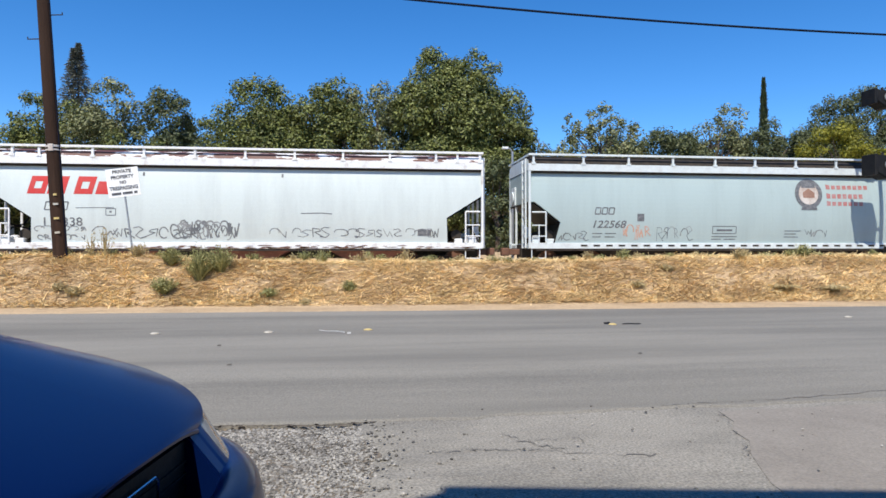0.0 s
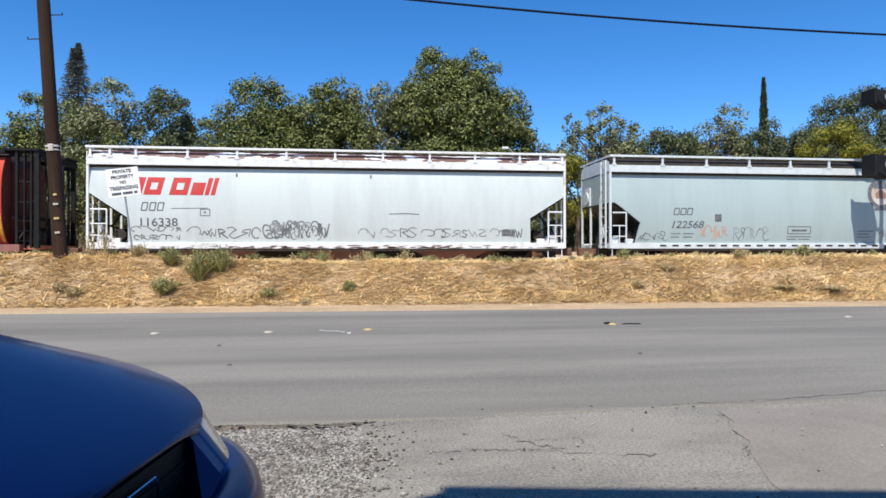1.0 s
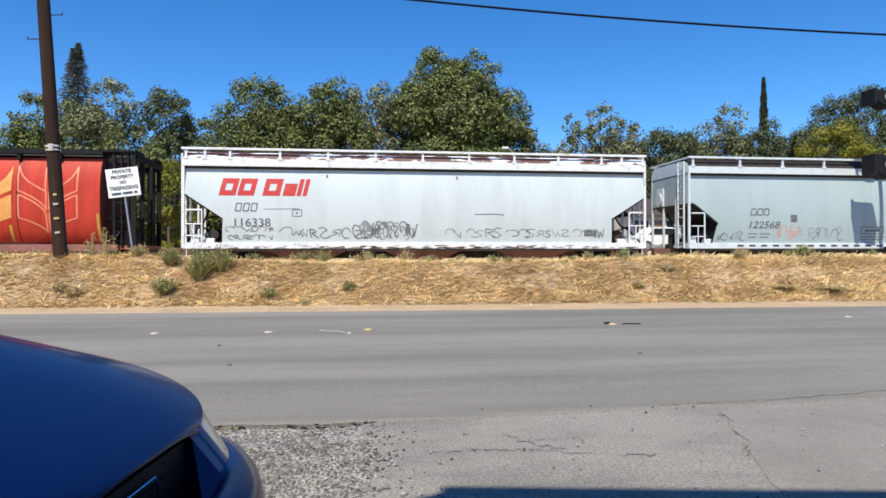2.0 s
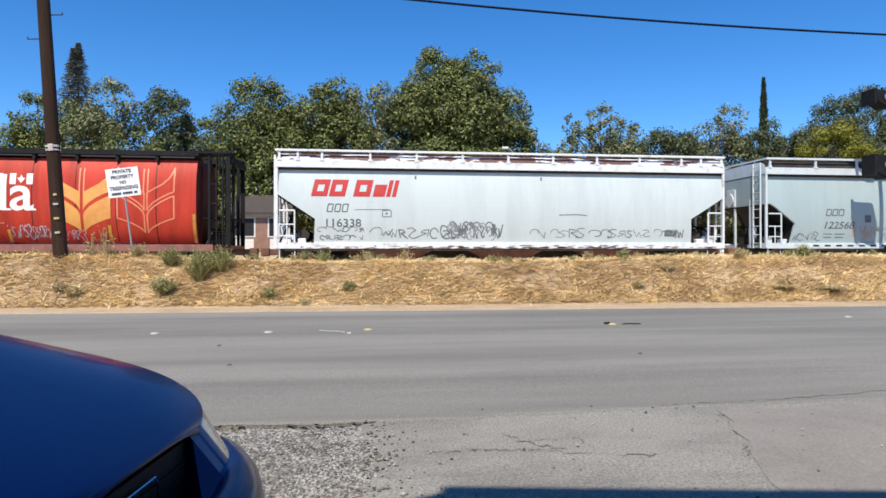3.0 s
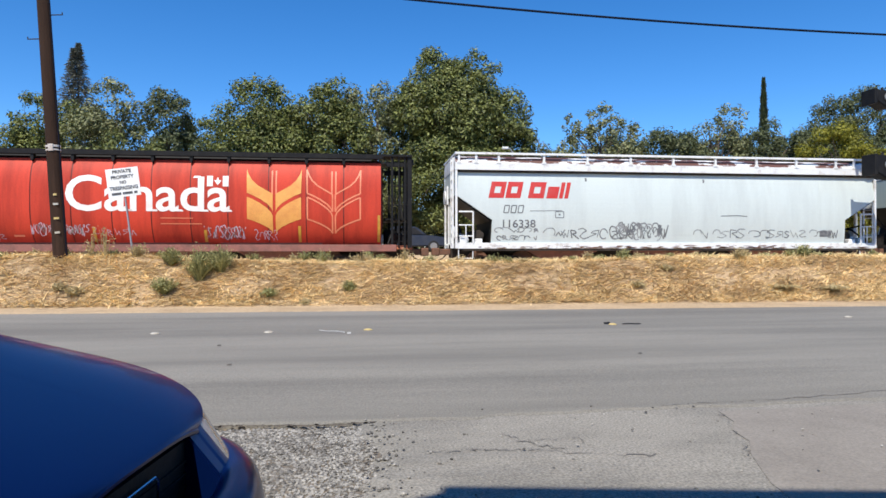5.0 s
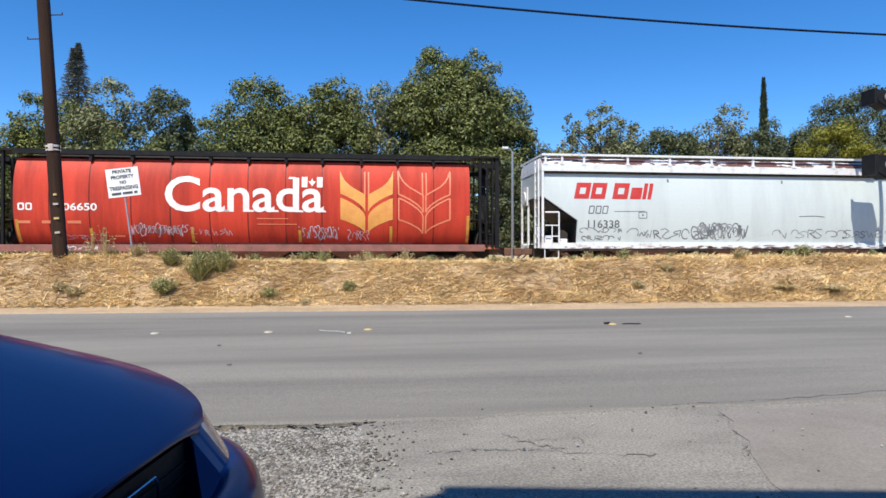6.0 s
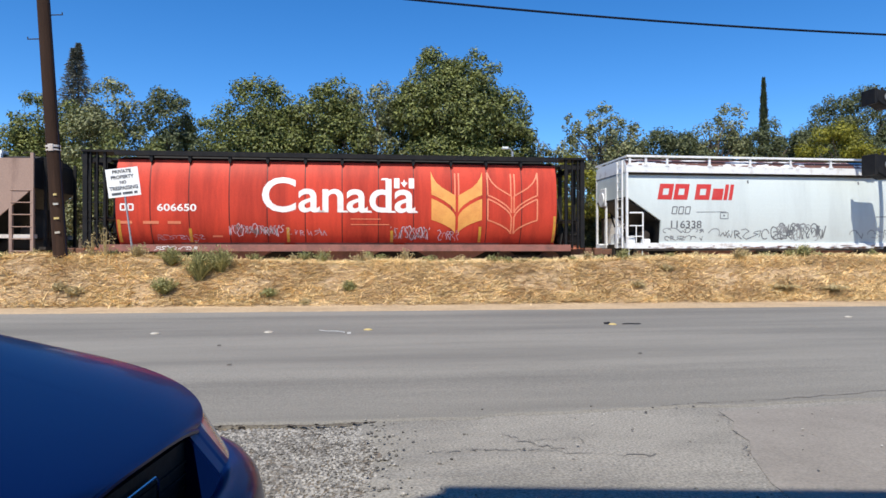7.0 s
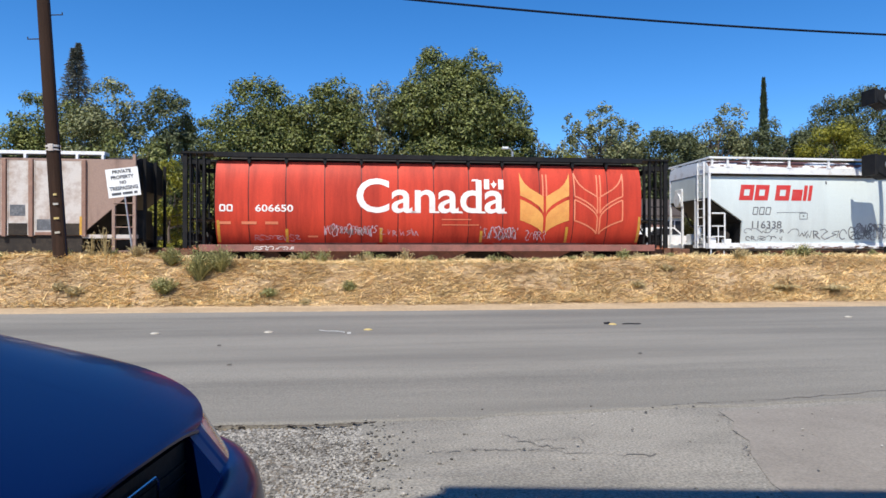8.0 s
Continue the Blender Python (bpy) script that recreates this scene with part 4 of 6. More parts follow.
def tan_car():
    """A faded tan hopper with outside ribs and pale patched panels."""
    x0, half = -42.4, 8.4
    car = thing("freight_car", "faded tan ribbed hopper car with pale paint patches", "train car", pose(x0, TRACK_Y, RAIL_Z), "cars of the train")
    bm = bmesh.new()
    prism(bm, [(-half, 4.11), (-half, 3.1), (-6.56, 1.45), (6.56, 1.45), (half, 3.1), (half, 4.11)], -1.55, 1.55)
    part("body", bm, M_TAN, car)
    # black sheets over both ends; the shade on them is put into the colour
    for s in (-1, 1):
        bm = bmesh.new()
        prism(bm, [(s * (half + 0.004), 4.1), (s * (half + 0.012), 4.1), (s * (half + 0.012), 3.09), (s * 6.572, 1.435), (s * 6.56, 1.447), (s * (half + 0.004), 3.1)], -1.5, 1.5)
        part("end_sheet", bm, M_BLACK, car, "end sheet coloured black for the shade on it")
    ribs = [6.7 - 0.86 * k for k in range(16)]
    for i, x in enumerate(ribs):
        bm = bmesh.new()
        box(bm, x - 0.07, x + 0.07, -1.66, -1.55, 1.4, 4.08, 0.015)
        part("rib", bm, M_TAN_RIB, car)
        if i:
            bm = bmesh.new()
            box(bm, x + 0.12, x + 0.74, -1.57, -1.552, 1.5 + 0.3 * (i % 2), 4.02)
            panel = part("panel", bm, M_TAN_PALE if i % 4 else M_TAN, car)
            for xa, xb in ((x + 0.09, x + 0.12), (x + 0.74, x + 0.77)):
                bm = bmesh.new()
                box(bm, xa, xb, -1.585, -1.55, 1.45, 4.04)
                part("panel_edge", bm, M_TAN_PALE, panel)
            bm = bmesh.new()
            box(bm, x + 0.12, x + 0.74, -1.58, -1.568, 1.46, 1.56 + 0.3 * (i % 2))
            part("kick_plate", bm, M_UNDER if i % 2 else M_TAN_RIB, panel)
            if i % 3 != 1:
                bm = bmesh.new()
                z = 1.62 + 0.5 * ((i * 7) % 3 == 0)
                flat(bm, [(x + 0.17, z), (x + 0.66, z), (x + 0.66, z + 0.38), (x + 0.17, z + 0.38)])
                laid(bm, z, z, M_LETTER_DARK, car, "stencil_patch", "", lambda x, z: -1.572)
    bm = bmesh.new()
    flat(bm, [(6.58, 1.46), (6.66, 1.46), (6.66, 2.1), (6.58, 2.1)])
    laid(bm, 1.4, 1.4, M_YELLOW, car, "yellow_strip", "", lambda x, z: -1.664)
    for k, (a, z) in enumerate(((2.95, 2.9), (2.95, 2.5), (2.95, 2.1))):
        bm = bmesh.new()
        flat(bm, [(a, z), (a + 0.6, z), (a + 0.6, z + 0.25), (a, z + 0.25)])
        laid(bm, z, z, M_LOGO_RED, car, "logo_bar", "faded red logo bar", lambda x, z: -1.576)
    bm = bmesh.new()
    box(bm, -7.3, 7.3, -1.4, -0.95, 4.28, 4.4, 0.01)
    part("running_board", bm, M_WHITE_FRAME, car, "white roof running board")
    bm = bmesh.new()
    loft(bm, [(-1.5, 4.1), (1.5, 4.1), (1.0, 4.24), (-1.0, 4.24)], -half, half)
    part("roof", bm, M_UNDER, car)
    for k in range(18):
        bm = bmesh.new()
        x = -7.2 + k * 0.85
        box(bm, x - 0.04, x + 0.04, -1.45, -1.3, 4.1, 4.28)
        part("post", bm, M_WHITE_FRAME, car)
    for s in (-1, 1):
        a, b = (-1.5, -1.3) if s < 0 else (1.3, 1.5)
        bm = bmesh.new()
        box(bm, -6.6, 6.6, a, b, 0.87, 1.44, 0.01)
        part("side_sill", bm, M_UNDER, car)
        bm = bmesh.new()
        p, q = sorted((s * 6.6, s * half))
        box(bm, p, q, -1.5, -1.3, 1.35, 1.48)
        box(bm, p, q, 1.3, 1.5, 1.35, 1.48)
        part("end_sill", bm, M_TAN_PALE, car)
        e = s * half
        for x in (e - s * 0.06, e - s * 0.75):
            bm = bmesh.new()
            box(bm, x - 0.05, x + 0.05, -1.56, -1.44, 0.8, 3.15 if x != e - s * 0.06 else 4.3)
            part("end_post", bm, M_TAN, car)
        bm = bmesh.new()
        for k in range(6):
            rod(bm, (e - s * 0.06, -1.56, 0.9 + 0.42 * k), (e - s * 0.75, -1.56, 0.9 + 0.42 * k), 0.018, n=6)
        part("ladder", bm, M_TAN, car)
        bm = bmesh.new()
        rod(bm, (e - s * 0.7, -0.6, 1.6), (e - s * 0.7, 0.6, 1.6), 0.2, n=16)
        box(bm, min(e, e - s * 1.5), max(e, e - s * 1.5), -0.5, 0.5, 1.0, 1.3)
        part("brake_gear", bm, M_UNDER, car)
        # end posts and brake boxes in black, which also holds the shade there
        for y in (-0.9, 0.3, 1.45):
            bm = bmesh.new()
            box(bm, e + s * 0.1 - 0.05, e + s * 0.1 + 0.05, y - 0.05, y + 0.05, 0.95, 4.25)
            part("end_post", bm, M_BLACK, car)
        bm = bmesh.new()
        box(bm, *sorted((e - s * 0.2, e + s * 0.3)), -1.35, 1.35, 0.95, 1.05)
        part("end_platform", bm, M_UNDER, car)
        bm = bmesh.new()
        box(bm, *sorted((e - s * 1.1, e - s * 0.2)), 0.2, 1.2, 1.1, 1.9, 0.05)
        box(bm, *sorted((e - s * 0.5, e + s * 0.05)), -0.6, 0.1, 1.3, 2.4, 0.05)
        part("brake_box", bm, M_BLACK, car)
    bm = bmesh.new()
    box(bm, -half, half, -0.35, 0.35, 0.6, 1.2)
    part("centre_sill", bm, M_UNDER, car)
    hopper_bays(car, 6.5, M_TAN_RIB)
    running_gear(car, half - 1.6)
    couplers(car, half)
    TRAIN.append((car, x0))
    return car


white_car()
grey_car()
red_car()
tan_car()


# ---- trees and what stands behind the track ----
def leaves(rnd, crowns, size, density, lump=0.3, up=0.35):
    """Many small leaf clumps in lumps spread through the crowns (x, y, z, rx, ry, rz)."""
    verts, faces = [], []
    for cx, cy, cz, rx, ry, rz in crowns:
        count = max(7, int(3.2 * (rx * ry * rz) ** 0.45 + 9))
        for _ in range(count * 2):
            while True:
                u = Vector((rnd.uniform(-1, 1), rnd.uniform(-1, 1), rnd.uniform(-1, 1)))
                if 0.1 < u.length < 1:
                    break
            u = u.normalized() * (0.35 + 0.65 * u.length ** 0.5)
            lr = lump * rnd.uniform(0.6, 1.25) * (rx * rz) ** 0.5
            lx, ly, lz = cx + u.x * (rx - lr * 0.4), cy + u.y * (ry - lr * 0.4), cz + u.z * (rz - lr * 0.4)
            for _ in range(int(density * lr * lr * 9)):
                v = Vector((rnd.gauss(0, 1), rnd.gauss(0, 1), rnd.gauss(0, 0.8)))
                v = v.normalized() * lr * rnd.uniform(0.45, 1.05)
                p = Vector((lx, ly, lz)) + v
                n = (v.normalized() + Vector((rnd.uniform(-0.8, 0.8), rnd.uniform(-0.8, 0.8), rnd.uniform(-0.5, 0.8) + up))).normalized()
                a = n.orthogonal().normalized()
                a.rotate(Matrix.Rotation(rnd.uniform(0, 6.28), 3, n))
                b = n.cross(a)
                s = size * rnd.uniform(0.55, 1.25)
                i = len(verts)
                verts += [p - a * s, p + b * s * 0.45 + n * s * 0.1, p + a * s, p - b * s * 0.45 + n * s * 0.1]
                faces.append((i, i + 1, i + 2, i + 3))
    return verts, faces


def tree(x, y, crowns, leaf_mat, label, seed, size=0.125, density=40, trunk_r=0.22, lump=0.27, limbs=7, name="tree"):
    """A tapered trunk, limbs into each crown, and leaves. Crowns are (dx, dy, z, rx, ry, rz)."""
    rnd = random.Random(seed)
    t = thing(name, label, "tree", pose(x, y, land(x, y)))
    if name == "tree":
        crowns = [(a, b, c - 1.1, d, e, g) for a, b, c, d, e, g in crowns]
    top = max(c[2] for c in crowns)
    bm = bmesh.new()
    spine = [Vector((0.25 * math.sin(seed + k * 0.9) * k / 5, 0.15 * math.cos(seed * 2 + k) * k / 5, top * k / 5)) for k in range(6)]
    for k in range(5):
        rod(bm, spine[k] - Vector((0, 0, 0.1)), spine[k + 1], trunk_r * (1 - 0.17 * k), trunk_r * (1 - 0.17 * (k + 1)), n=9)
    part("trunk", bm, M_BARK, t)
    bm = bmesh.new()
    for c in crowns:
        for _ in range(limbs):
            a = spine[rnd.choice((2, 3, 3, 4))]
            b = Vector((c[0] + rnd.uniform(-0.8, 0.8) * c[3], c[1] + rnd.uniform(-0.7, 0.7) * c[4], c[2] + rnd.uniform(-0.4, 0.75) * c[5]))
            m = (a + b) / 2 + Vector((0, 0, rnd.uniform(0.0, 0.6)))
            r = trunk_r * rnd.uniform(0.18, 0.35)
            rod(bm, a, m, r, r * 0.7, n=6)
            rod(bm, m, b, r * 0.7, r * 0.2, n=6)
    part("branchwork", bm, M_BARK, t)
    lift = 0.25 if x < -13 or -9 < x < 12 else 0.05
    grown = [(a, b, c + lift, d * 1.12, e * 1.1, g * 1.12) if name == "tree" else (a, b, c, d, e, g) for a, b, c, d, e, g in crowns]
    v, f = leaves(rnd, grown, size, density, lump)
    raw("crown", v, f, leaf_mat, t)
    return t


def cone_tree(x, y, z0, z1, r, mat, label, seed, power=1.0, size=0.22, count=4500):
    """A tall narrow conifer: a straight trunk with whorls of drooping sprays."""
    rnd = random.Random(seed)
    z0, z1 = z0 - 1.1, z1 - 1.1
    t = thing("conifer", label, "tree", pose(x, y, land(x, y)))
    bm = bmesh.new()
    rod(bm, (0, 0, -0.1), (0, 0, z1 - 0.3), 0.25, 0.03, n=9)
    part("trunk", bm, M_BARK, t)
    verts, faces = [], []
    for _ in range(count):
        h = rnd.random() ** 1.2
        z = z0 + (z1 - z0) * h
        rr = r * (1 - h) ** power * (0.75 + 0.12 * math.sin(z * 5.1) * (0.3 if power < 0.8 else 1)) + 0.08
        a = rnd.uniform(0, 6.283)
        d = rr * rnd.random() ** 0.4
        p = Vector((math.cos(a) * d, math.sin(a) * d, z))
        out = Vector((math.cos(a), math.sin(a), rnd.uniform(-0.5, 0.5) if power > 0.8 else rnd.uniform(0.6, 2.0))).normalized()
        side = Vector((-math.sin(a), math.cos(a), rnd.uniform(-0.4, 0.4))).normalized()
        s = size * rnd.uniform(0.6, 1.3)
        i = len(verts)
        verts += [p - out * s, p + side * s * 0.35, p + out * s, p - side * s * 0.35]
        faces.append((i, i + 1, i + 2, i + 3))
    raw("crown", verts, faces, mat, t)
    return t


PLANE = "broad leafy tree with olive green leaves, sunlit behind the track"
tree(-21.0, 46, [(-1.5, 0, 6.5, 2.6, 2.5, 2.6), (1.5, 0.5, 8.6, 2.2, 2.2, 2.3), (-3.5, 0, 4.5, 2, 2, 2.2)], M_LEAF, PLANE, 1)
tree(-16.0, 45, [(0, 0, 10.2, 1.7, 1.7, 1.9), (-1.2, 0, 8.0, 2.2, 2, 2.2), (1.3, 0, 6.5, 2.4, 2.2, 2.6), (-0.3, -1, 4, 3, 2, 2.4)], M_LEAF_GREY, "slender grey-green tree with loose airy crown", 2, density=33)
tree(-12.6, 44, [(0.0, 0, 9.2, 1.7, 1.7, 2.2), (0.4, 0, 6.4, 2.3, 2.2, 2.4), (-0.4, 0, 4.0, 2.4, 2.0, 2.2)], M_LEAF_DARK, "dense dark green rounded tree behind the track", 3, density=52)
tree(-14.0, 41, [(0, 0, 5.2, 2.8, 2, 2.8), (2.3, 0, 3.8, 2, 1.6, 2)], M_LEAF, PLANE, 4)
tree(-7.0, 45, [(0, 0, 9.7, 2.4, 2.3, 2.5), (0.6, 0.3, 8.4, 2.8, 2.2, 2.4), (-1.2, 0, 7.2, 2.3, 2.1, 2.5), (1.8, 0, 7.4, 2.6, 2.3, 2.8), (0, -1, 4.4, 3.4, 2.0, 2.6)], M_LEAF, PLANE, 5)
tree(-2.3, 45, [(-0.6, 0, 9.8, 1.9, 2.0, 2.4), (-0.2, 0.3, 8.6, 2.4, 2.0, 2.4), (0.6, 0, 10.9, 1.3, 1.4, 1.8), (0.5, 0, 7.6, 2.6, 2.3, 2.8), (0, -1, 4.4, 3.2, 2.0, 2.6)], M_LEAF, PLANE, 6)
tree(0.8, 46, [(0, 0, 10.8, 2.1, 2.0, 1.9), (0.6, 0, 7.8, 2.0, 2.0, 1.5), (-0.5, 0, 4.8, 2.8, 2.2, 2.4)], M_LEAF_GREY, "tall tree with grey-green leaves and sky gaps", 7, density=33)
tree(6.4, 45, [(-1.9, 0, 12.3, 1.9, 2.2, 2.4), (1.3, 0, 12.2, 1.9, 2.2, 2.6), (-0.4, 0.4, 11.8, 2.9, 2.2, 2.3), (-0.2, -0.5, 10.6, 3.3, 2.2, 2.6), (0, 0, 9.4, 3.9, 3.2, 3.2), (3.2, 0, 9.4, 2.2, 2.2, 2.8), (4.2, 0, 7.4, 1.5, 1.6, 2.4), (-3.2, 0, 10.2, 1.3, 1.4, 2.0), (0.5, -1, 5.6, 4.6, 2.6, 3.2)], M_LEAF, "largest broad tree with full olive green crown", 8, density=43, trunk_r=0.4)
tree(11.4, 46, [(-0.6, 0, 7.0, 1.7, 1.8, 2.2), (0.2, 0, 5.0, 2, 2, 2.4)], M_LEAF_DARK, "dense dark green rounded tree behind the track", 9)
tree(17.3, 45, [(-0.3, 0, 9.8, 1.2, 1.2, 1.9), (-1.8, 0, 8.6, 1.0, 1.0, 1.4), (-2.4, 0, 9.8, 0.7, 0.6, 1.0), (1.3, 0, 8.9, 1.3, 1.3, 1.8), (-2.6, 0, 7.0, 1.0, 1.0, 2.2), (0, 0, 6.2, 2.6, 2, 2.2)], M_LEAF_GREY, "open feathery tree with pale green leaves", 10, density=26, size=0.135)
tree(14.6, 43, [(0, 0, 5.2, 2.4, 2, 2.2)], M_LEAF_YELLOW, "low yellow-green tree behind the track", 11)
tree(22.5, 47, [(0.4, 0, 8.0, 3.1, 2.2, 2.1), (0.8, 0, 5.6, 3.2, 2.2, 2.6)], M_LEAF_DARK, "dense dark green rounded tree behind the track", 12, density=52)
tree(27.3, 48, [(1.6, 0, 10.8, 1.2, 1.2, 1.9), (-0.7, 0, 9.6, 0.9, 1.0, 1.7), (0.9, 0, 8.4, 2.0, 1.8, 2.0), (0, 0, 5.6, 3.4, 2.2, 2.6)], M_LEAF_GREY, "thin-crowned tree with grey-green leaves", 13, density=26, size=0.125)
tree(31.8, 47, [(0, 0, 8.8, 2.4, 2, 2.3), (1.6, 0, 7.8, 2.2, 2, 2.2), (0, 0, 5.4, 3.4, 2.2, 2.6)], M_LEAF_DARK, "dense dark green rounded tree behind the track", 14, density=50)
tree(34.5, 43, [(-0.8, 0, 7.6, 2.3, 2, 2.4), (1.6, 0, 6.6, 2.2, 2, 2.2), (0, 0, 4.4, 3.4, 2, 2.2)], M_LEAF_YELLOW, "bright yellow-green tree behind the track", 15)
tree(40.5, 50, [(-1.2, 0, 11.4, 2.0, 1.8, 2.6), (1.6, 0, 12.0, 2.4, 2.0, 2.8), (-2.6, 0, 10.0, 1.6, 1.5, 1.6), (0.5, 0, 8.0, 3.6, 2.4, 3.0)], M_LEAF_DARK, "tall dark green tree with ragged outline", 16, density=38)
tree(-4.7, 47, [(0, 0, 8.6, 2.0, 2, 2.4), (0, 0, 5.2, 2.6, 2, 2.6)], M_LEAF_DARK, "dense dark green rounded tree behind the track", 40)
tree(-10.0, 48, [(0, 0, 6.6, 2.0, 2, 2.4)], M_LEAF, PLANE, 41)
tree(20.0, 49, [(0, 0, 7.6, 2.4, 2, 2.6), (0, 0, 4.6, 2.6, 2, 2.4)], M_LEAF_DARK, "dense dark green rounded tree behind the track", 42, density=52)
tree(25.3, 50, [(0, 0, 7.6, 2.4, 2, 2.8), (0, 0, 4.6, 2.6, 2, 2.4)], M_LEAF_DARK, "dense dark green rounded tree behind the track", 43, density=52)
tree(29.6, 50, [(0, 0, 8.2, 2.4, 2, 2.6), (0, 0, 4.6, 2.6, 2, 2.4)], M_LEAF_DARK, "dense dark green rounded tree behind the track", 44, density=52)
tree(36.0, 51, [(0, 0, 7.6, 2.6, 2, 2.8), (0, 0, 4.6, 2.6, 2, 2.4)], M_LEAF_DARK, "dense dark green rounded tree behind the track", 45, density=52)
tree(3.2, 48, [(0, 0, 9.2, 2.0, 2, 2.6), (0, 0, 5.2, 2.6, 2, 2.6)], M_LEAF, PLANE, 46)
tree(-24.0, 47, [(0, 0, 5.4, 2.4, 2, 2.4), (0.8, 0, 7.4, 1.6, 1.5, 1.6)], M_LEAF, PLANE, 47)
cone_tree(-24.95, 60, 5, 18.9, 4.4, M_NEEDLE, "tall conifer far behind the track, greyed for haze", 17, 0.9, size=0.2, count=6500)
cone_tree(-24.75, 60.5, 5, 19.5, 4.2, M_NEEDLE, "tall conifer far behind the track, greyed for haze", 18, 0.9, size=0.2, count=6500)
cone_tree(36.2, 55, 5.0, 16.9, 0.95, M_LEAF_DARK, "narrow dark cypress with pointed top", 19, 0.8, size=0.17, count=7000)
tree(-11.0, 47, [(0, 0, 8.4, 1.5, 1.5, 1.9), (0.3, 0, 5.6, 2.2, 1.8, 2.4)], M_LEAF, PLANE, 48)
tree(0.3, 49, [(0, 0, 10.6, 1.9, 1.6, 1.7), (0, 0, 7.2, 2.6, 2, 2.6), (0, 0, 4.0, 2.8, 2, 2.2)], M_LEAF, PLANE, 49)
tree(12.8, 47, [(-0.5, 0, 8.5, 1.2, 1.3, 1.7), (1.0, 0, 7.1, 1.0, 1.1, 1.4), (-0.4, 0, 5.0, 1.9, 1.6, 2.2)], M_LEAF_GREY, "low grey-green tree behind the track", 50)
# added dark tree; its leaf colour stands for the shade among the trees
tree(8.4, 40, [(0, 0, 4.6, 1.7, 1.4, 2.2), (0.8, 0, 2.4, 1.9, 1.4, 1.8)], M_LEAF_DARK, "dense bushy tree with the shade put into its dark green leaves", 51, density=52)
tree(-19.0, 47, [(0, 0, 8.2, 1.8, 1.6, 1.9), (0.6, 0, 5.4, 2.4, 2, 2.4)], M_LEAF, PLANE, 52)
tree(-21.9, 47, [(0, 0, 9.7, 1.6, 1.5, 2.0), (0, 0, 6.5, 2.4, 2, 2.4)], M_LEAF, PLANE, 53)
tree(-10.7, 38, [(0, 0, 4.4, 1.1, 1.1, 1.7), (0.3, 0, 2.2, 1.2, 1.1, 1.4)], M_LEAF_YELLOW, "small yellow-green tree close behind the track", 54, trunk_r=0.1)
rnd = random.Random(77)
for k in range(24):
    bx = -28 + k * 3.1 + rnd.uniform(-1, 1)
    # dark leaf colour deepens the shade below the crowns
    tree(bx, 47 + rnd.uniform(0, 4), [(0, 0, 1.6, 2.1, 1.2, 1.6), (rnd.uniform(-1, 1), 0, 2.9, 1.6, 1.1, 1.5)], M_LEAF_DARK, "low leafy shrub in the shade behind the track", 100 + k, trunk_r=0.08, limbs=4, name="shrub")
# woods closing the distance
v, f = leaves(random.Random(5), [(-70 + 9 * k, 70 + 4 * math.sin(k * 1.7), 3.2, 6, 4, 4.2 + 0.8 * math.sin(k * 2.3)) for k in range(19)], 0.5, 3.2)
tagged(raw("far_woods", v, f, M_LEAF_DARK), "dark green woods in the distance behind the trees", "woods", kind="stuff")


def house(x, y, w, d, h, label, m_wall=None):
    """A small gabled house with door and windows."""
    t = thing("house", label, "house", pose(x, y, land(x, y), 0, 0, 4))
    bm = bmesh.new()
    prism(bm, [(-w / 2, 0), (w / 2, 0), (w / 2, h), (0, h), (-w / 2, h)], 0, d)
    part("wall", bm, M_HOUSE, t)
    bm = bmesh.new()
    loft(bm, [(-0.4, h - 0.05), (-0.4, h + 0.08), (d / 2, h + 1.3), (d + 0.4, h + 0.08), (d + 0.4, h - 0.05), (d / 2, h + 1.15)], -w / 2 - 0.3, w / 2 + 0.3)
    part("roof", bm, M_SHINGLE, t)
    for k in range(3):
        wx = -w / 2 + w * (k + 0.5) / 3
        bm = bmesh.new()
        if k == 1:
            box(bm, wx - 0.45, wx + 0.45, -0.06, 0.02, 0.0, 2.05, 0.01)
            part("door", bm, M_TAN_RIB, t)
        else:
            box(bm, wx - 0.65, wx + 0.65, -0.07, 0.02, 0.9, 2.1, 0.01)
            win = part("window", bm, M_HOUSE, t)
            for s in (-1, 1):
                bm = bmesh.new()
                box(bm, wx + s * 0.3 - 0.26, wx + s * 0.3 + 0.26, -0.08, -0.06, 0.98, 2.02)
                part("pane", bm, M_TRIM, win)
    return t


house(-6.0, 40.0, 3.0, 4, 2.3, "small white gabled house behind the track")
house(18.9, 40.0, 3.6, 4, 2.3, "white sided house with brown roof behind the track")



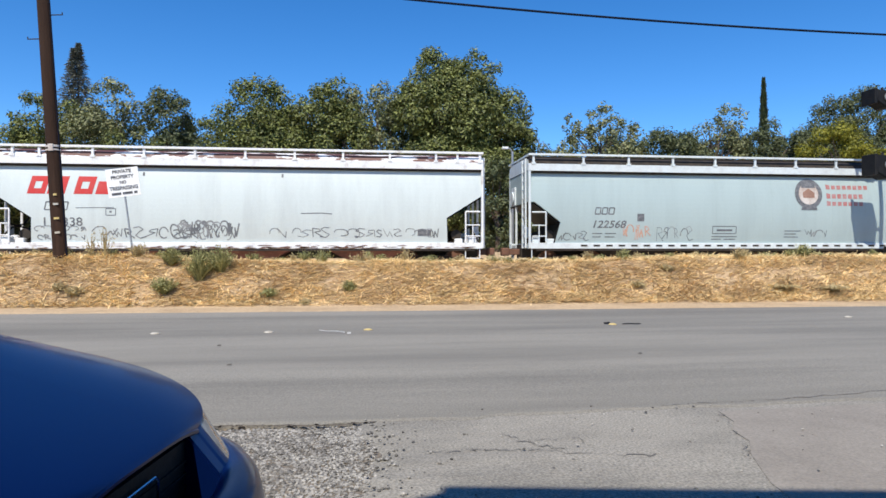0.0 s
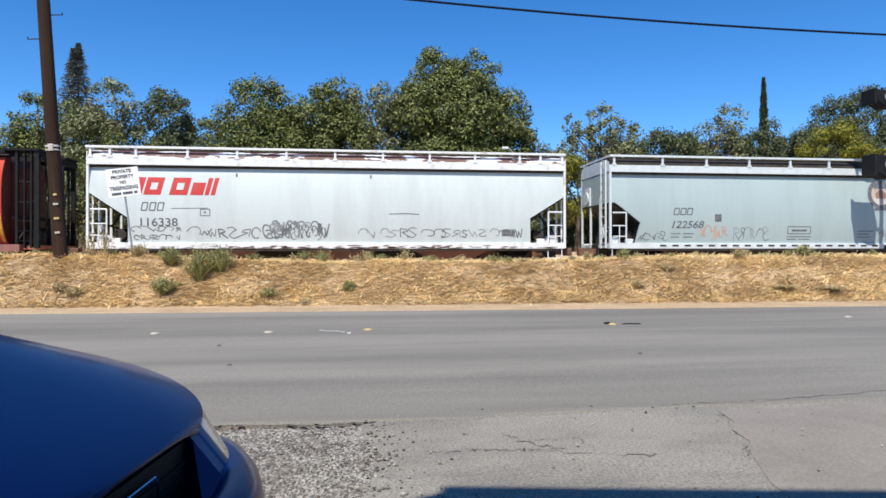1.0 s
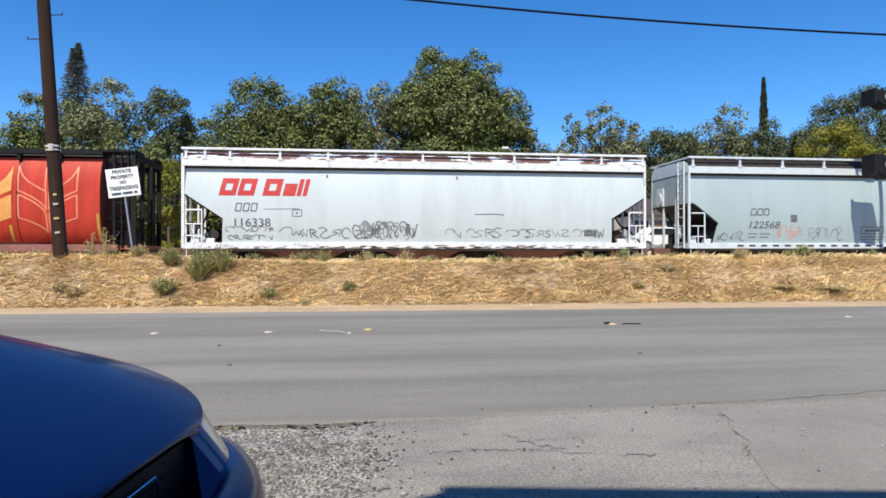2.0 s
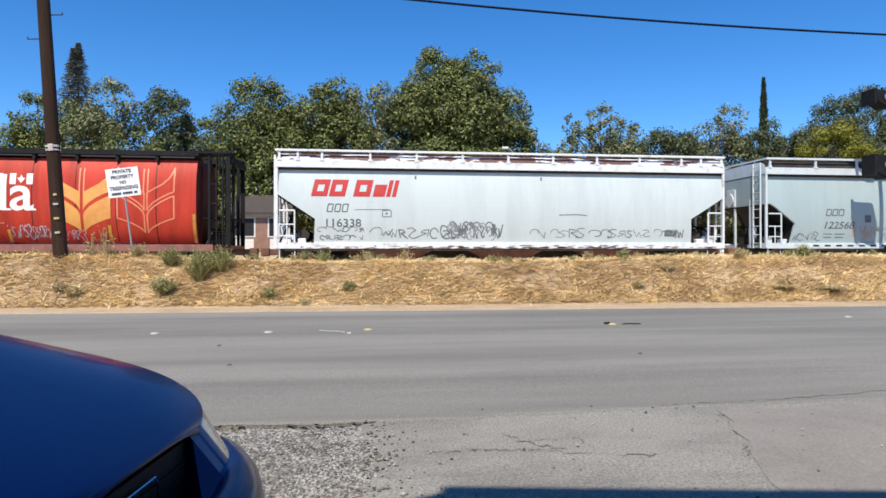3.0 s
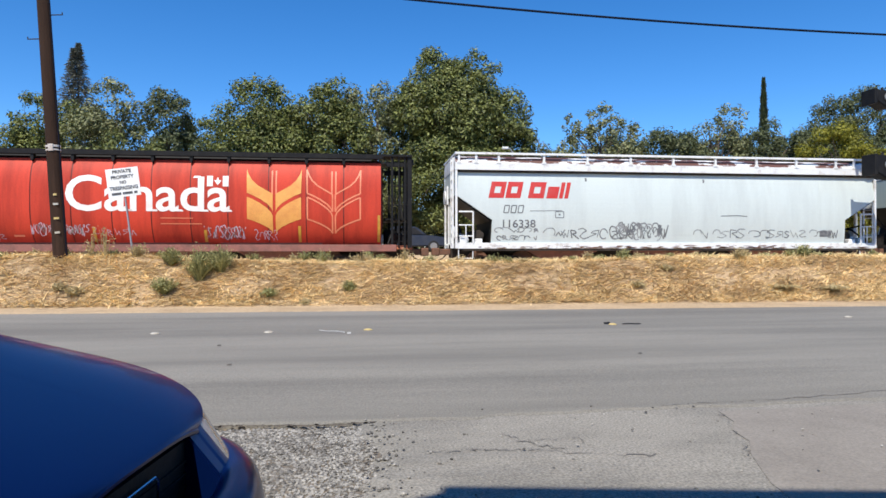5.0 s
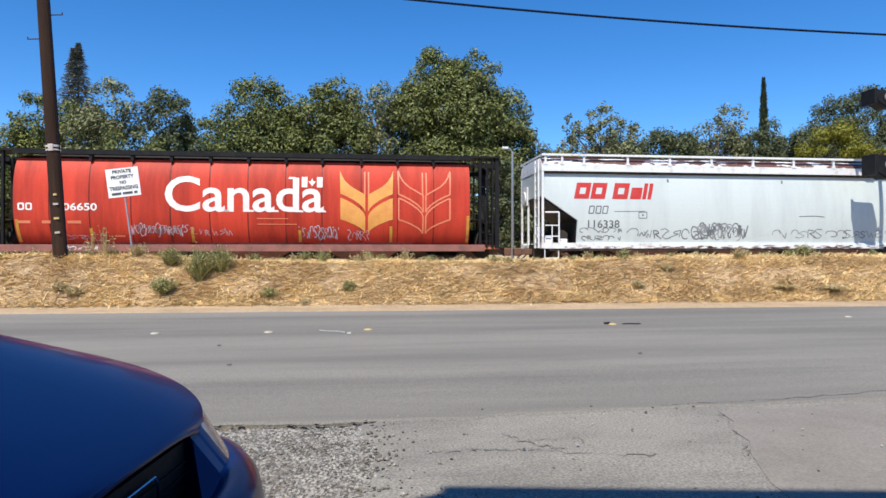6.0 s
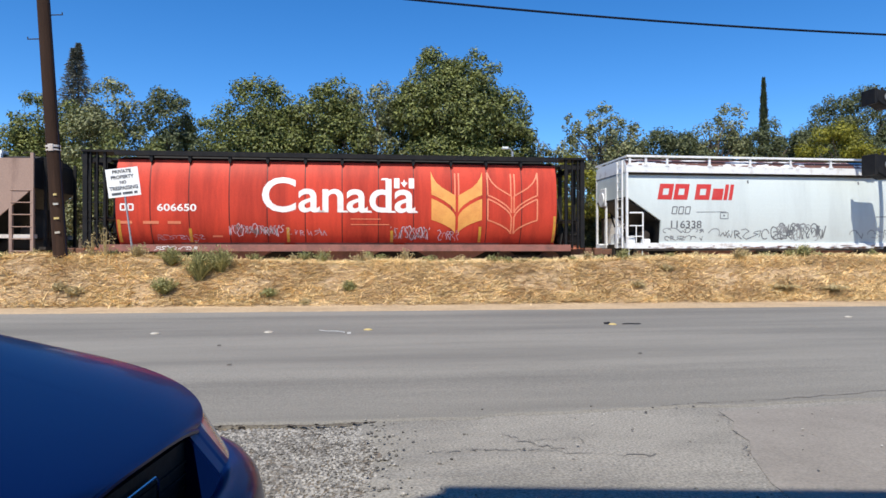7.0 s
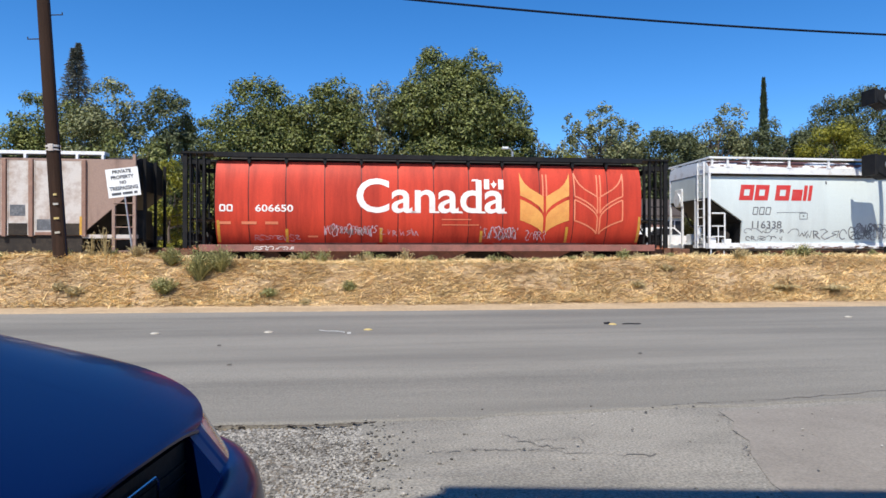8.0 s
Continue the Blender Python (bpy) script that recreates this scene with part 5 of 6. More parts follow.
def parked_car(x, y, mat, label):
    """A small saloon: body, cabin, glass, wheels."""
    t = thing("car", label, "car", pose(x, y, land(x, y) + 0.02))
    bm = bmesh.new()
    prism(bm, [(-2.2, 0.3), (2.15, 0.3), (2.2, 0.6), (2.05, 0.8), (1.2, 0.92), (-1.7, 0.95), (-2.15, 0.85)], -0.85, 0.85)
    bmesh.ops.bevel(bm, geom=bm.edges[:], offset=0.06, segments=2, affect="EDGES")
    part("body", bm, mat, t)
    bm = bmesh.new()
    prism(bm, [(-1.5, 0.93), (1.0, 0.93), (0.4, 1.4), (-0.9, 1.42)], -0.7, 0.7)
    bmesh.ops.bevel(bm, geom=bm.edges[:], offset=0.05, segments=2, affect="EDGES")
    part("cabin", bm, mat, t)
    for pts in ([(-1.2, 0.98), (-0.3, 0.98), (-0.3, 1.34), (-0.8, 1.34)], [(-0.2, 0.98), (0.75, 0.98), (0.33, 1.34), (-0.2, 1.34)]):
        bm = bmesh.new()
        prism(bm, pts, -0.712, -0.7)
        part("side_window", bm, M_TRIM, t)
    for wx in (-1.35, 1.35):
        for s in (-1, 1):
            bm = bmesh.new()
            rod(bm, (wx, s * 0.68, 0.31), (wx, s * 0.88, 0.31), 0.31, n=20)
            wheel = part("tyre", bm, M_RUBBER, t)
            bm = bmesh.new()
            rod(bm, (wx, s * 0.86, 0.31), (wx, s * 0.89, 0.31), 0.2, n=14)
            part("rim", bm, M_GALV, wheel)
    return t


parked_car(2.6, 37.0, M_SALOON, "dusty dark blue saloon parked behind the track")
parked_car(17.6, 36.5, M_SIGN, "white saloon parked behind the track")
lamp = thing("street_lamp", "tall grey street lamp standing behind the track", "street lamp", pose(7.02, 30, 0.2))
bm = bmesh.new()
rod(bm, (0, 0, 0), (0, 0, 5.85), 0.075, 0.055)
part("pole", bm, M_GALV, lamp)
bm = bmesh.new()
pipe(bm, [(0, 0, 5.8), (-0.08, 0, 5.95), (-0.25, 0, 6.0)], 0.035)
part("arm", bm, M_GALV, lamp)
bm = bmesh.new()
box(bm, -0.5, -0.2, -0.1, 0.1, 5.94, 6.06, 0.04)
part("luminaire", bm, M_SIGN, lamp)

# ---- pole, cable, sign, signal ----
pole = thing("utility_pole", "dark brown leaning wooden utility pole with metal tags", "utility pole", pose(-7.62, 17.6, land(-7.62, 17.6) - 0.03, 0, -3.7, 0))
bm = bmesh.new()
rod(bm, (0, 0, -0.2), (0, 0, 8.6), 0.17, 0.145, n=20)
part("shaft", bm, M_POLE, pole, smooth=False)
bm = bmesh.new()
rod(bm, (0, 0, 2.74), (0, 0, 2.78), 0.176, n=20)
rod(bm, (0, 0, 2.83), (0, 0, 2.88), 0.176, n=20)
box(bm, -0.05, 0.07, -0.185, -0.15, 2.72, 2.9, 0.01)
part("band", bm, M_TAN_PALE, pole, "pale double metal band")
for z, w, m in ((1.38, 0.06, M_MARK_W), (1.02, 0.06, M_MARK_Y), (0.66, 0.06, M_MARK_W), (1.62, 0.04, M_MARK_Y)):
    bm = bmesh.new()
    box(bm, -w + 0.04, w + 0.04, -0.182, -0.16, z - 0.025, z + 0.025)
    part("tag", bm, m, pole)
for z, s in ((6.85, -1), (6.2, 1), (5.6, -1)):
    bm = bmesh.new()
    rod(bm, (s * 0.1, 0, z), (s * 0.44, 0, z), 0.014)
    rod(bm, (s * 0.43, 0, z), (s * 0.43, 0, z + 0.06), 0.014)
    part("step_peg", bm, M_UNDER, pole)
bm = bmesh.new()
pipe(bm, [(0.17, -0.05, 0), (0.155, -0.05, 8.5)], 0.014)
part("ground_wire", bm, M_CABLE, pole)
far_pole = copy_thing(pole, pose(33.4, 17.6, 0.9))
tagged(far_pole, "dark brown upright wooden utility pole with metal tags")

cable = thing("cable", "sagging black overhead cable strung between poles", "cable")
bm = bmesh.new()
pts = []
for k in range(61):
    x = -7.9 + 40.1 * k / 60
    d = x - 1.29
    pts.append((x * 1.0353, 17.6, 1.3 + (6.63 - 0.0533 * d + 0.00192 * d * d) * 1.0353))
pipe(bm, pts, 0.033, n=8)
part("strand", bm, M_CABLE, cable, smooth=True)

sign = thing("warning_sign", "white rectangular warning sign on a leaning steel post", "sign", pose(-5.87, 17.6, 1.29, 0, -7.5, 0))
bm = bmesh.new()
loft(bm, [(-0.03, 0), (0.03, 0), (0.03, 0.03), (0.012, 0.03), (0.012, 0.012), (-0.012, 0.012), (-0.012, 0.03), (-0.03, 0.03)], -0.4, 2.12)
bmesh.ops.rotate(bm, verts=bm.verts, cent=(0, 0, 0), matrix=Matrix.Rotation(radians(-90), 3, "Y"))
bmesh.ops.translate(bm, verts=bm.verts, vec=(0, 0.034, 0))
part("post", bm, M_GALV, sign, "grey steel channel post")
bm = bmesh.new()
box(bm, -0.4, 0.4, -0.012, 0.0, 1.46, 2.2, 0.004)
plate = part("plate", bm, M_SIGN, sign, "white enamel plate")
for text, z0, z1, w in (("PRIVATE", 2.07, 2.16, 0.23), ("PROPERTY", 1.93, 2.02, 0.28), ("NO", 1.79, 1.88, 0.08), ("TRESPASSING", 1.64, 1.74, 0.35)):
    lettering(text, -w, w, z0, z1, M_INK, plate, "lettering", "", lambda x, z: -0.013, 0.03)
bm = bmesh.new()
for x0, x1 in ((-0.31, -0.08), (-0.04, 0.2), (0.24, 0.32)):
    flat(bm, [(x0, 1.52), (x1, 1.52), (x1, 1.58), (x0, 1.58)])
laid(bm, 1.5, 1.5, M_INK, plate, "small_print", "", lambda x, z: -0.013)
for z in (1.52, 2.15):
    bm = bmesh.new()
    rod(bm, (0, -0.02, z + 0.02), (0, 0.0, z + 0.02), 0.012)
    part("bolt", bm, M_GALV, plate)

signal = thing("railway_signal", "black railway signal with hooded heads on a tall mast", "signal", pose(20.33, 22.55, land(20.33, 22.55)))
bm = bmesh.new()
rod(bm, (0, 0, -0.1), (0, 0, 7.8), 0.09, 0.08, n=14)
part("mast", bm, M_BLACK, signal)
for zc, h in ((7.02, 0.62), (4.44, 0.84)):
    z0 = zc - h / 2 - land(20.33, 22.55) + 0.05
    bm = bmesh.new()
    prism(bm, [(-1.1, z0 + 0.22), (-0.7, z0), (-0.36, z0), (-0.3, z0 + h), (-1.18, z0 + h + 0.05)], -0.32, 0.28)
    bmesh.ops.bevel(bm, geom=bm.edges[:], offset=0.03, segments=2, affect="EDGES")
    head = part("signal_head", bm, M_BLACK, signal)
    bm = bmesh.new()
    box(bm, -1.24, -1.12, -0.36, 0.32, z0 + 0.12, z0 + h + 0.08, 0.02)
    part("backplate", bm, M_BLACK, head)
    bm = bmesh.new()
    rod(bm, (-0.66, -0.33, z0 + h * 0.6), (-0.66, -0.37, z0 + h * 0.6), 0.16, n=18)
    part("lens_rim", bm, M_GALV, head)
    bm = bmesh.new()
    rod(bm, (-0.62, 0, z0 + h), (-0.62, 0, z0 + h + 0.2), 0.07, 0.03)
    part("finial", bm, M_BLACK, head)
    bm = bmesh.new()
    rod(bm, (-0.34, 0, z0 + 0.2), (0, 0, z0 + 0.2), 0.04)
    part("bracket", bm, M_BLACK, head)
bm = bmesh.new()
for s in (0.35, 0.65):
    rod(bm, (s, 0, 0), (s, 0, 7.2), 0.025)
for k in range(20):
    rod(bm, (0.35, 0, 0.3 + 0.35 * k), (0.65, 0, 0.3 + 0.35 * k), 0.015, n=6)
part("ladder", bm, M_BLACK, signal)
bm = bmesh.new()
box(bm, -0.35, 0.35, -0.3, 0.3, 0, 1.3, 0.03)
part("control_box", bm, M_BLACK, signal)


# ---- the parked car ----
def blue_car():
    car = thing("car", "glossy metallic blue car parked on gravel, front end", "car", pose(-0.5 * math.cos(radians(YAW)) + 1.8 * math.sin(radians(YAW)), 0.5 * math.sin(radians(YAW)) + 1.8 * math.cos(radians(YAW)), -0.04, 0, 0, -YAW))
    nose = -0.32

    def half_width(x):
        """Half the hood's width: full at the windscreen, rounded in to the grille's corner."""
        k = max(0.0, min(1.0, (nose - x) / 0.72))
        return 0.36 + 0.46 * (1 - (1 - k) ** 2.6) ** 0.52

    def edge_z(x):
        return 0.752 + 0.282 * max(0.0, min(1.0, (nose - x) / 1.18)) ** 0.66

    def hood_z(x, q):
        middle = 0.772 + 0.395 * max(0.0, min(1.0, (nose - x) / 1.18)) ** 0.8
        return edge_z(x) + (middle - edge_z(x)) * (1 - abs(q) ** 3.4)

    def sheet(name, rows, mat, parent=car, label="", thick=0.006):
        bm = bmesh.new()
        vs = [[bm.verts.new(p) for p in row] for row in rows]
        for p, q in zip(vs, vs[1:]):
            for i in range(len(p) - 1):
                bm.faces.new((p[i], p[i + 1], q[i + 1], q[i]))
        bmesh.ops.remove_doubles(bm, verts=bm.verts, dist=1e-5)
        bmesh.ops.solidify(bm, geom=bm.faces, thickness=thick)
        return part(name, bm, mat, parent, label, True)

    stations = [nose - 1.2 * (i / 44) ** 1.6 for i in range(45)]
    across = [math.copysign(abs(t) ** 0.8, t) for t in [-1 + i / 24 for i in range(49)]]
    sheet("hood", [[Vector((x, q * half_width(x), hood_z(x, q))) for q in across] for x in stations], M_BLUE, label="smooth blue hood reflecting the sky")
    # rolled lip along the hood's front edge
    sheet("hood_lip", [[Vector((nose + o, q * half_width(nose), hood_z(nose, q) - d)) for q in across] for o, d in ((0.0005, 0.0005), (0.003, 0.003), (0.003, 0.006), (-0.002, 0.009))], M_BLUE)

    def bumper_x(y):
        return -0.04 - 0.265 * (y / 0.7) ** 2 - 0.9 * (abs(y) / 0.93) ** 14

    def face_x(y, k):
        """The nose between hood (k = 0) and bumper (k = 1)."""
        w = 0.36
        back = nose - 0.012
        if abs(y) > w:
            lo, hi = nose - 0.72, nose
            for _ in range(30):
                mid = (lo + hi) / 2
                lo, hi = (mid, hi) if half_width(mid) > abs(y) else (lo, mid)
            back = lo - 0.008
        return back + (0.115 - 0.05 * max(0, abs(y) - 0.4)) * k

    def face_z(y, k):
        top = edge_z(face_x(y, 0)) - 0.012
        return top + (0.615 - top) * k
    drop = [i / 8 for i in range(9)]

    def face(name, y0, y1, mat, label=""):
        ys = [y0 + (y1 - y0) * i / 14 for i in range(15)]
        return sheet(name, [[Vector((face_x(y, k), y, face_z(y, k))) for y in ys] for k in drop], mat, label=label)
    for s in (-1, 1):
        # the side of the grille opening, the panel beside it, the lamp and the fender
        wall = [[Vector((nose - 0.1 + (face_x(0.3, k) - nose + 0.1) * j / 4, s * 0.3, face_z(0.3, k))) for j in range(5)] for k in drop]
        wall.append([Vector((p.x, p.y, 0.45)) for p in wall[-1]])
        sheet("grille_surround", wall, M_BLUE)
        face("nose_panel", *sorted((s * 0.3, s * 0.41)), M_BLUE)
        face("headlamp", *sorted((s * 0.414, s * 0.66)), M_LAMP, "clouded grey headlamp")
        face("fender", *sorted((s * 0.664, s * 0.815)), M_BLUE)
        # flank behind the rounded corner
        sheet("front_wing", [[Vector((x, s * (0.815 + 0.09 * k), edge_z(x) - 0.014 + (0.3 - edge_z(x)) * k)) for x in stations if half_width(x) > 0.81] for k in drop], M_BLUE)
    bm = bmesh.new()
    box(bm, nose - 0.06, nose - 0.012, -0.3, 0.3, 0.42, 0.735)
    grille = part("grille", bm, M_BLACK, car, "black front grille")
    for k in range(6):
        bm = bmesh.new()
        z = 0.47 + 0.04 * k
        box(bm, nose - 0.014, nose - 0.004, -0.29, 0.29, z - 0.004, z + 0.004)
        part("grille_bar", bm, M_BLACK, grille)
    # badge in a thin chrome frame
    bm = bmesh.new()
    cx, cy, cz = nose + 0.004, -0.11, 0.66
    corners = [(-0.16, -0.06), (0.15, -0.06), (0.172, -0.045), (0.172, 0.025), (0.155, 0.042), (-0.155, 0.042), (-0.172, 0.025), (-0.172, -0.045), (-0.16, -0.06)]
    pipe(bm, [(cx, cy + y, cz + z) for y, z in corners], 0.004, n=6)
    badge = part("badge_frame", bm, M_CHROME, grille, "chrome badge frame")
    bm = bmesh.new()
    pipe(bm, [(cx, cy - 0.02, cz - 0.03), (cx, cy + 0.05, cz + 0.012), (cx, cy + 0.1, cz - 0.02)], 0.009, n=6)
    part("badge_shape", bm, M_CHROME, badge)
    ys = [0.885 * math.sin(math.pi / 2 * t / 28) for t in range(-28, 29)]

    def bumper_ring(z, out, inner=0.0):
        """inner draws the ring back to the foot of the nose."""
        return [Vector((bumper_x(y) + out - inner * (0.13 - 0.05 * abs(y)), y * (1 - 0.04 * inner), z)) for y in ys]
    sheet("bumper", [bumper_ring(0.597, 0, 1.15), bumper_ring(0.626, 0, 1), bumper_ring(0.636, 0, 0.75), bumper_ring(0.636, 0, 0.45), bumper_ring(0.626, 0, 0.2), bumper_ring(0.608, 0, 0.06), bumper_ring(0.565, 0.004), bumper_ring(0.5, 0.015), bumper_ring(0.36, 0.01), bumper_ring(0.24, -0.03), bumper_ring(0.17, -0.12)], M_BLUE, label="blue front bumper")
    # the rest of the body behind the hood
    bm = bmesh.new()
    loft(bm, [(-0.84, 0.2), (0.84, 0.2), (0.905, 0.36), (0.915, 0.6), (0.9, 0.86), (0.86, 0.95), (0.6, 1.0), (0, 1.02), (-0.6, 1.0), (-0.86, 0.95), (-0.9, 0.86), (-0.915, 0.6), (-0.905, 0.36)], -4.35, -1.5)
    bmesh.ops.bevel(bm, geom=[e for e in bm.edges if all(v.co.x < -4.3 for v in e.verts)], offset=0.12, segments=3, affect="EDGES")
    part("body", bm, M_BLUE, car)
    bm = bmesh.new()
    prism(bm, [(-1.75, 1.0), (-4.1, 1.0), (-3.6, 1.42), (-2.5, 1.45)], -0.66, 0.66)
    part("cabin", bm, M_BLUE, car)
    for s in (-1, 1):
        bm = bmesh.new()
        prism(bm, [(-1.98, 1.04), (-2.85, 1.04), (-2.85, 1.38), (-2.5, 1.38)], *sorted((s * 0.66, s * 0.675)))
        part("side_window", bm, M_GLASS, car)
        bm = bmesh.new()
        prism(bm, [(-2.95, 1.04), (-3.85, 1.04), (-3.55, 1.36), (-2.95, 1.38)], *sorted((s * 0.66, s * 0.675)))
        part("side_window", bm, M_GLASS, car)
        bm = bmesh.new()
        box(bm, -2.1, -1.95, *sorted((s * 0.9, s * 1.05)), 0.98, 1.1, 0.03)
        part("door_mirror", bm, M_BLUE, car)
        for x in (-1.02, -3.55):
            bm = bmesh.new()
            rod(bm, (x, s * 0.72, 0.32), (x, s * 0.925, 0.32), 0.32, n=28)
            wheel = part("tyre", bm, M_RUBBER, car)
            bm = bmesh.new()
            rod(bm, (x, s * 0.9, 0.32), (x, s * 0.935, 0.32), 0.2, n=20)
            part("rim", bm, M_GALV, wheel)
    bm = bmesh.new()
    a = [(-1.78, -0.6, 1.03), (-1.78, 0.6, 1.03), (-2.48, 0.56, 1.44), (-2.48, -0.56, 1.44)]
    vs = [bm.verts.new(v) for v in a] + [bm.verts.new((x + 0.012, y, z + 0.012)) for x, y, z in a]
    for q in ((0, 1, 2, 3), (7, 6, 5, 4), (0, 4, 5, 1), (1, 5, 6, 2), (2, 6, 7, 3), (3, 7, 4, 0)):
        bm.faces.new([vs[i] for i in q])
    part("windscreen", bm, M_GLASS, car)
    return car


blue_car()

# ---- unseen wall behind the camera, added to cast the foreground shadow ----
bm = bmesh.new()
# the cut top corner slants the left end of the shadow
prism(bm, [(-1.34, -0.1), (9, -0.1), (9, 6.44), (-1.0, 6.44), (-1.34, 6.1)], -6, -0.88)
wall = part("shadow_wall", bm, M_STUCCO)
wall.rotation_euler = (0, 0, radians(-9))
tagged(wall, "unseen plain stucco wall added to cast the shadow on the apron", "wall", kind="structure")
bm = bmesh.new()
box(bm, -1.0, 9.1, -6.1, -0.84, 6.44, 6.54, 0.02)
cap = part("trim", bm, M_STUCCO)
cap.rotation_euler = (0, 0, radians(-9))
tagged(cap, "plain coping of the added shadow-casting wall", "trim", kind="structure")


# ---- markers and litter on the road ----
def marker(x, y, mat, label):
    t = thing("road_marker", label, "road marker", pose(x, y, 0.024, 0, 0, 8), "raised markers on the road")
    bm = bmesh.new()
    bmesh.ops.create_uvsphere(bm, u_segments=14, v_segments=8, radius=0.07)
    bmesh.ops.bisect_plane(bm, geom=bm.verts[:] + bm.edges[:] + bm.faces[:], plane_co=(0, 0, -0.01), plane_no=(0, 0, 1), clear_inner=True)
    bmesh.ops.scale(bm, verts=bm.verts, vec=(1.1, 1, 0.35))
    part("dome", bm, mat, t, smooth=True)
    bm = bmesh.new()
    rod(bm, (0, 0, -0.012), (0, 0, 0.002), 0.085, 0.075, n=14)
    part("pad", bm, M_CRACK, t)


for x, y, mat, label in ((-3.29, 10.88, M_MARK_W, "worn white ceramic marker dome on the asphalt"), (-1.51, 10.82, M_MARK_W, "worn white ceramic marker dome on the asphalt"), (0.09, 10.95, M_MARK_Y, "worn amber marker dome on the asphalt"), (4.45, 11.2, M_MARK_Y, "worn amber marker dome on the asphalt"), (9.58, 11.84, M_MARK_W, "worn white ceramic marker dome on the asphalt")):
    marker(x * 0.982, y * 0.982, mat, label)


def scrap(x, y, pts, mat, label, name="litter", z=0.025, w=0.025):
    t = thing(name, label, "litter", pose(x, y, z))
    bm = bmesh.new()
    for (a, b), (c, d) in zip(pts, pts[1:]):
        q = [bm.verts.new((a, b - w, 0.002)), bm.verts.new((c, d - w, 0.002)), bm.verts.new((c, d + w, 1.2 * w)), bm.verts.new((a, b + w, w))]
        bm.faces.new(q)
    bmesh.ops.solidify(bm, geom=bm.faces, thickness=0.006)
    part("strip", bm, mat, t)


scrap(-0.7, 10.7, [(0, 0.05), (0.12, -0.06), (0.3, -0.12), (0.42, -0.3)], M_PAPER, "crumpled white plastic strip lying on the road", w=0.015)
scrap(-0.24, 10.25, [(0, 0), (0.06, 0.02)], M_PAPER, "small white paper scrap lying on the road")
scrap(4.55, 11.0, [(0, 0), (0.14, 0.03), (0.22, -0.01), (0.34, 0.0)], M_TRIM, "dark rubber strip lying on the road", w=0.015)
scrap(4.25, 11.1, [(0, 0), (0.12, 0.02)], M_TRIM, "dark rubber scrap lying on the road")
scrap(-7.9, 16.1, [(0, 0), (0.2, 0.05), (0.35, 0.0)], M_PAPER, "white paper scrap lying by the road edge", z=0.06)
for x, y in ((3.43, 7.79), (-1.97, 9.19), (-1.52, 7.59)):
    scrap(x, y, [(0, 0), (0.05, 0.01)], M_CRACK, "small dark chip lying on the asphalt", w=0.012)

# ---- grass, weeds ----
rnd = random.Random(21)
verts, faces = [], []
for _ in range(95000):
    x = rnd.uniform(-13, 17)
    e = road_edge(x)
    y = e + 0.12 + 0.2 * rnd.random() + 3.0 * rnd.random() ** 1.15
    if rnd.random() < 0.5 and noise.noise(Vector((x * 0.9, y * 1.8, 4))) < -0.12:
        continue
    z = land(x, y) + rnd.uniform(0.0, 0.05)
    a = rnd.uniform(0, 6.283) if rnd.random() < 0.35 else rnd.gauss(0, 0.4)
    ln, w, tilt = rnd.uniform(0.05, 0.22), rnd.uniform(0.004, 0.011), rnd.gauss(0.1, 0.3)
    d = Vector((math.cos(a) * math.cos(tilt), math.sin(a) * math.cos(tilt), math.sin(tilt)))
    s = Vector((-math.sin(a), math.cos(a), rnd.uniform(-0.25, 0.35))).normalized() * w
    p = Vector((x, y, z))
    i = len(verts)
    verts += [p - d * ln - s, p + d * ln - s * 0.6, p + d * ln + s * 0.6, p - d * ln + s]
    faces.append((i, i + 1, i + 2, i + 3))
tagged(raw("dry_grass", verts, faces, M_STRAW), "matted straw-coloured dry grass covering the bank", "grass", kind="stuff")


def weed(x, y, h, r, mat, seed, n=160, label="bushy grey-green weed growing on the bank"):
    rnd = random.Random(seed)
    t = thing("weed", label, "weed", pose(x, y, land(x, y) - 0.02), "weeds on the bank")
    verts, faces = [], []
    for _ in range(n):
        a, out = rnd.uniform(0, 6.283), rnd.random() ** 0.6
        hh = h * rnd.uniform(0.5, 1.05) * (1 - 0.35 * out * out)
        base = Vector((math.cos(a) * r * 0.2 * rnd.random(), math.sin(a) * r * 0.2 * rnd.random(), 0))
        tip = Vector((math.cos(a) * r * out, math.sin(a) * r * out, hh))
        mid = base.lerp(tip, 0.5) + Vector((0, 0, hh * 0.12))
        sd = Vector((-math.sin(a), math.cos(a), 0)) * 0.008
        i = len(verts)
        verts += [base - sd, base + sd, mid + sd, mid - sd, tip]
        faces += [(i, i + 1, i + 2, i + 3), (i + 3, i + 2, i + 4)]
        for _ in range(4):
            q = rnd.uniform(0.25, 1)
            c = (base.lerp(mid, q * 2) if q < 0.5 else mid.lerp(tip, q * 2 - 1)) + Vector((rnd.gauss(0, 0.02), rnd.gauss(0, 0.02), rnd.gauss(0, 0.015)))
            u = Vector((rnd.gauss(0, 1), rnd.gauss(0, 1), rnd.gauss(0.4, 1))).normalized()
            w = u.orthogonal().normalized()
            s = rnd.uniform(0.016, 0.04)
            i = len(verts)
            verts += [c - u * s, c + w * s * 0.4, c + u * s, c - w * s * 0.4]
            faces.append((i, i + 1, i + 2, i + 3))
    raw("foliage", verts, faces, mat, t)


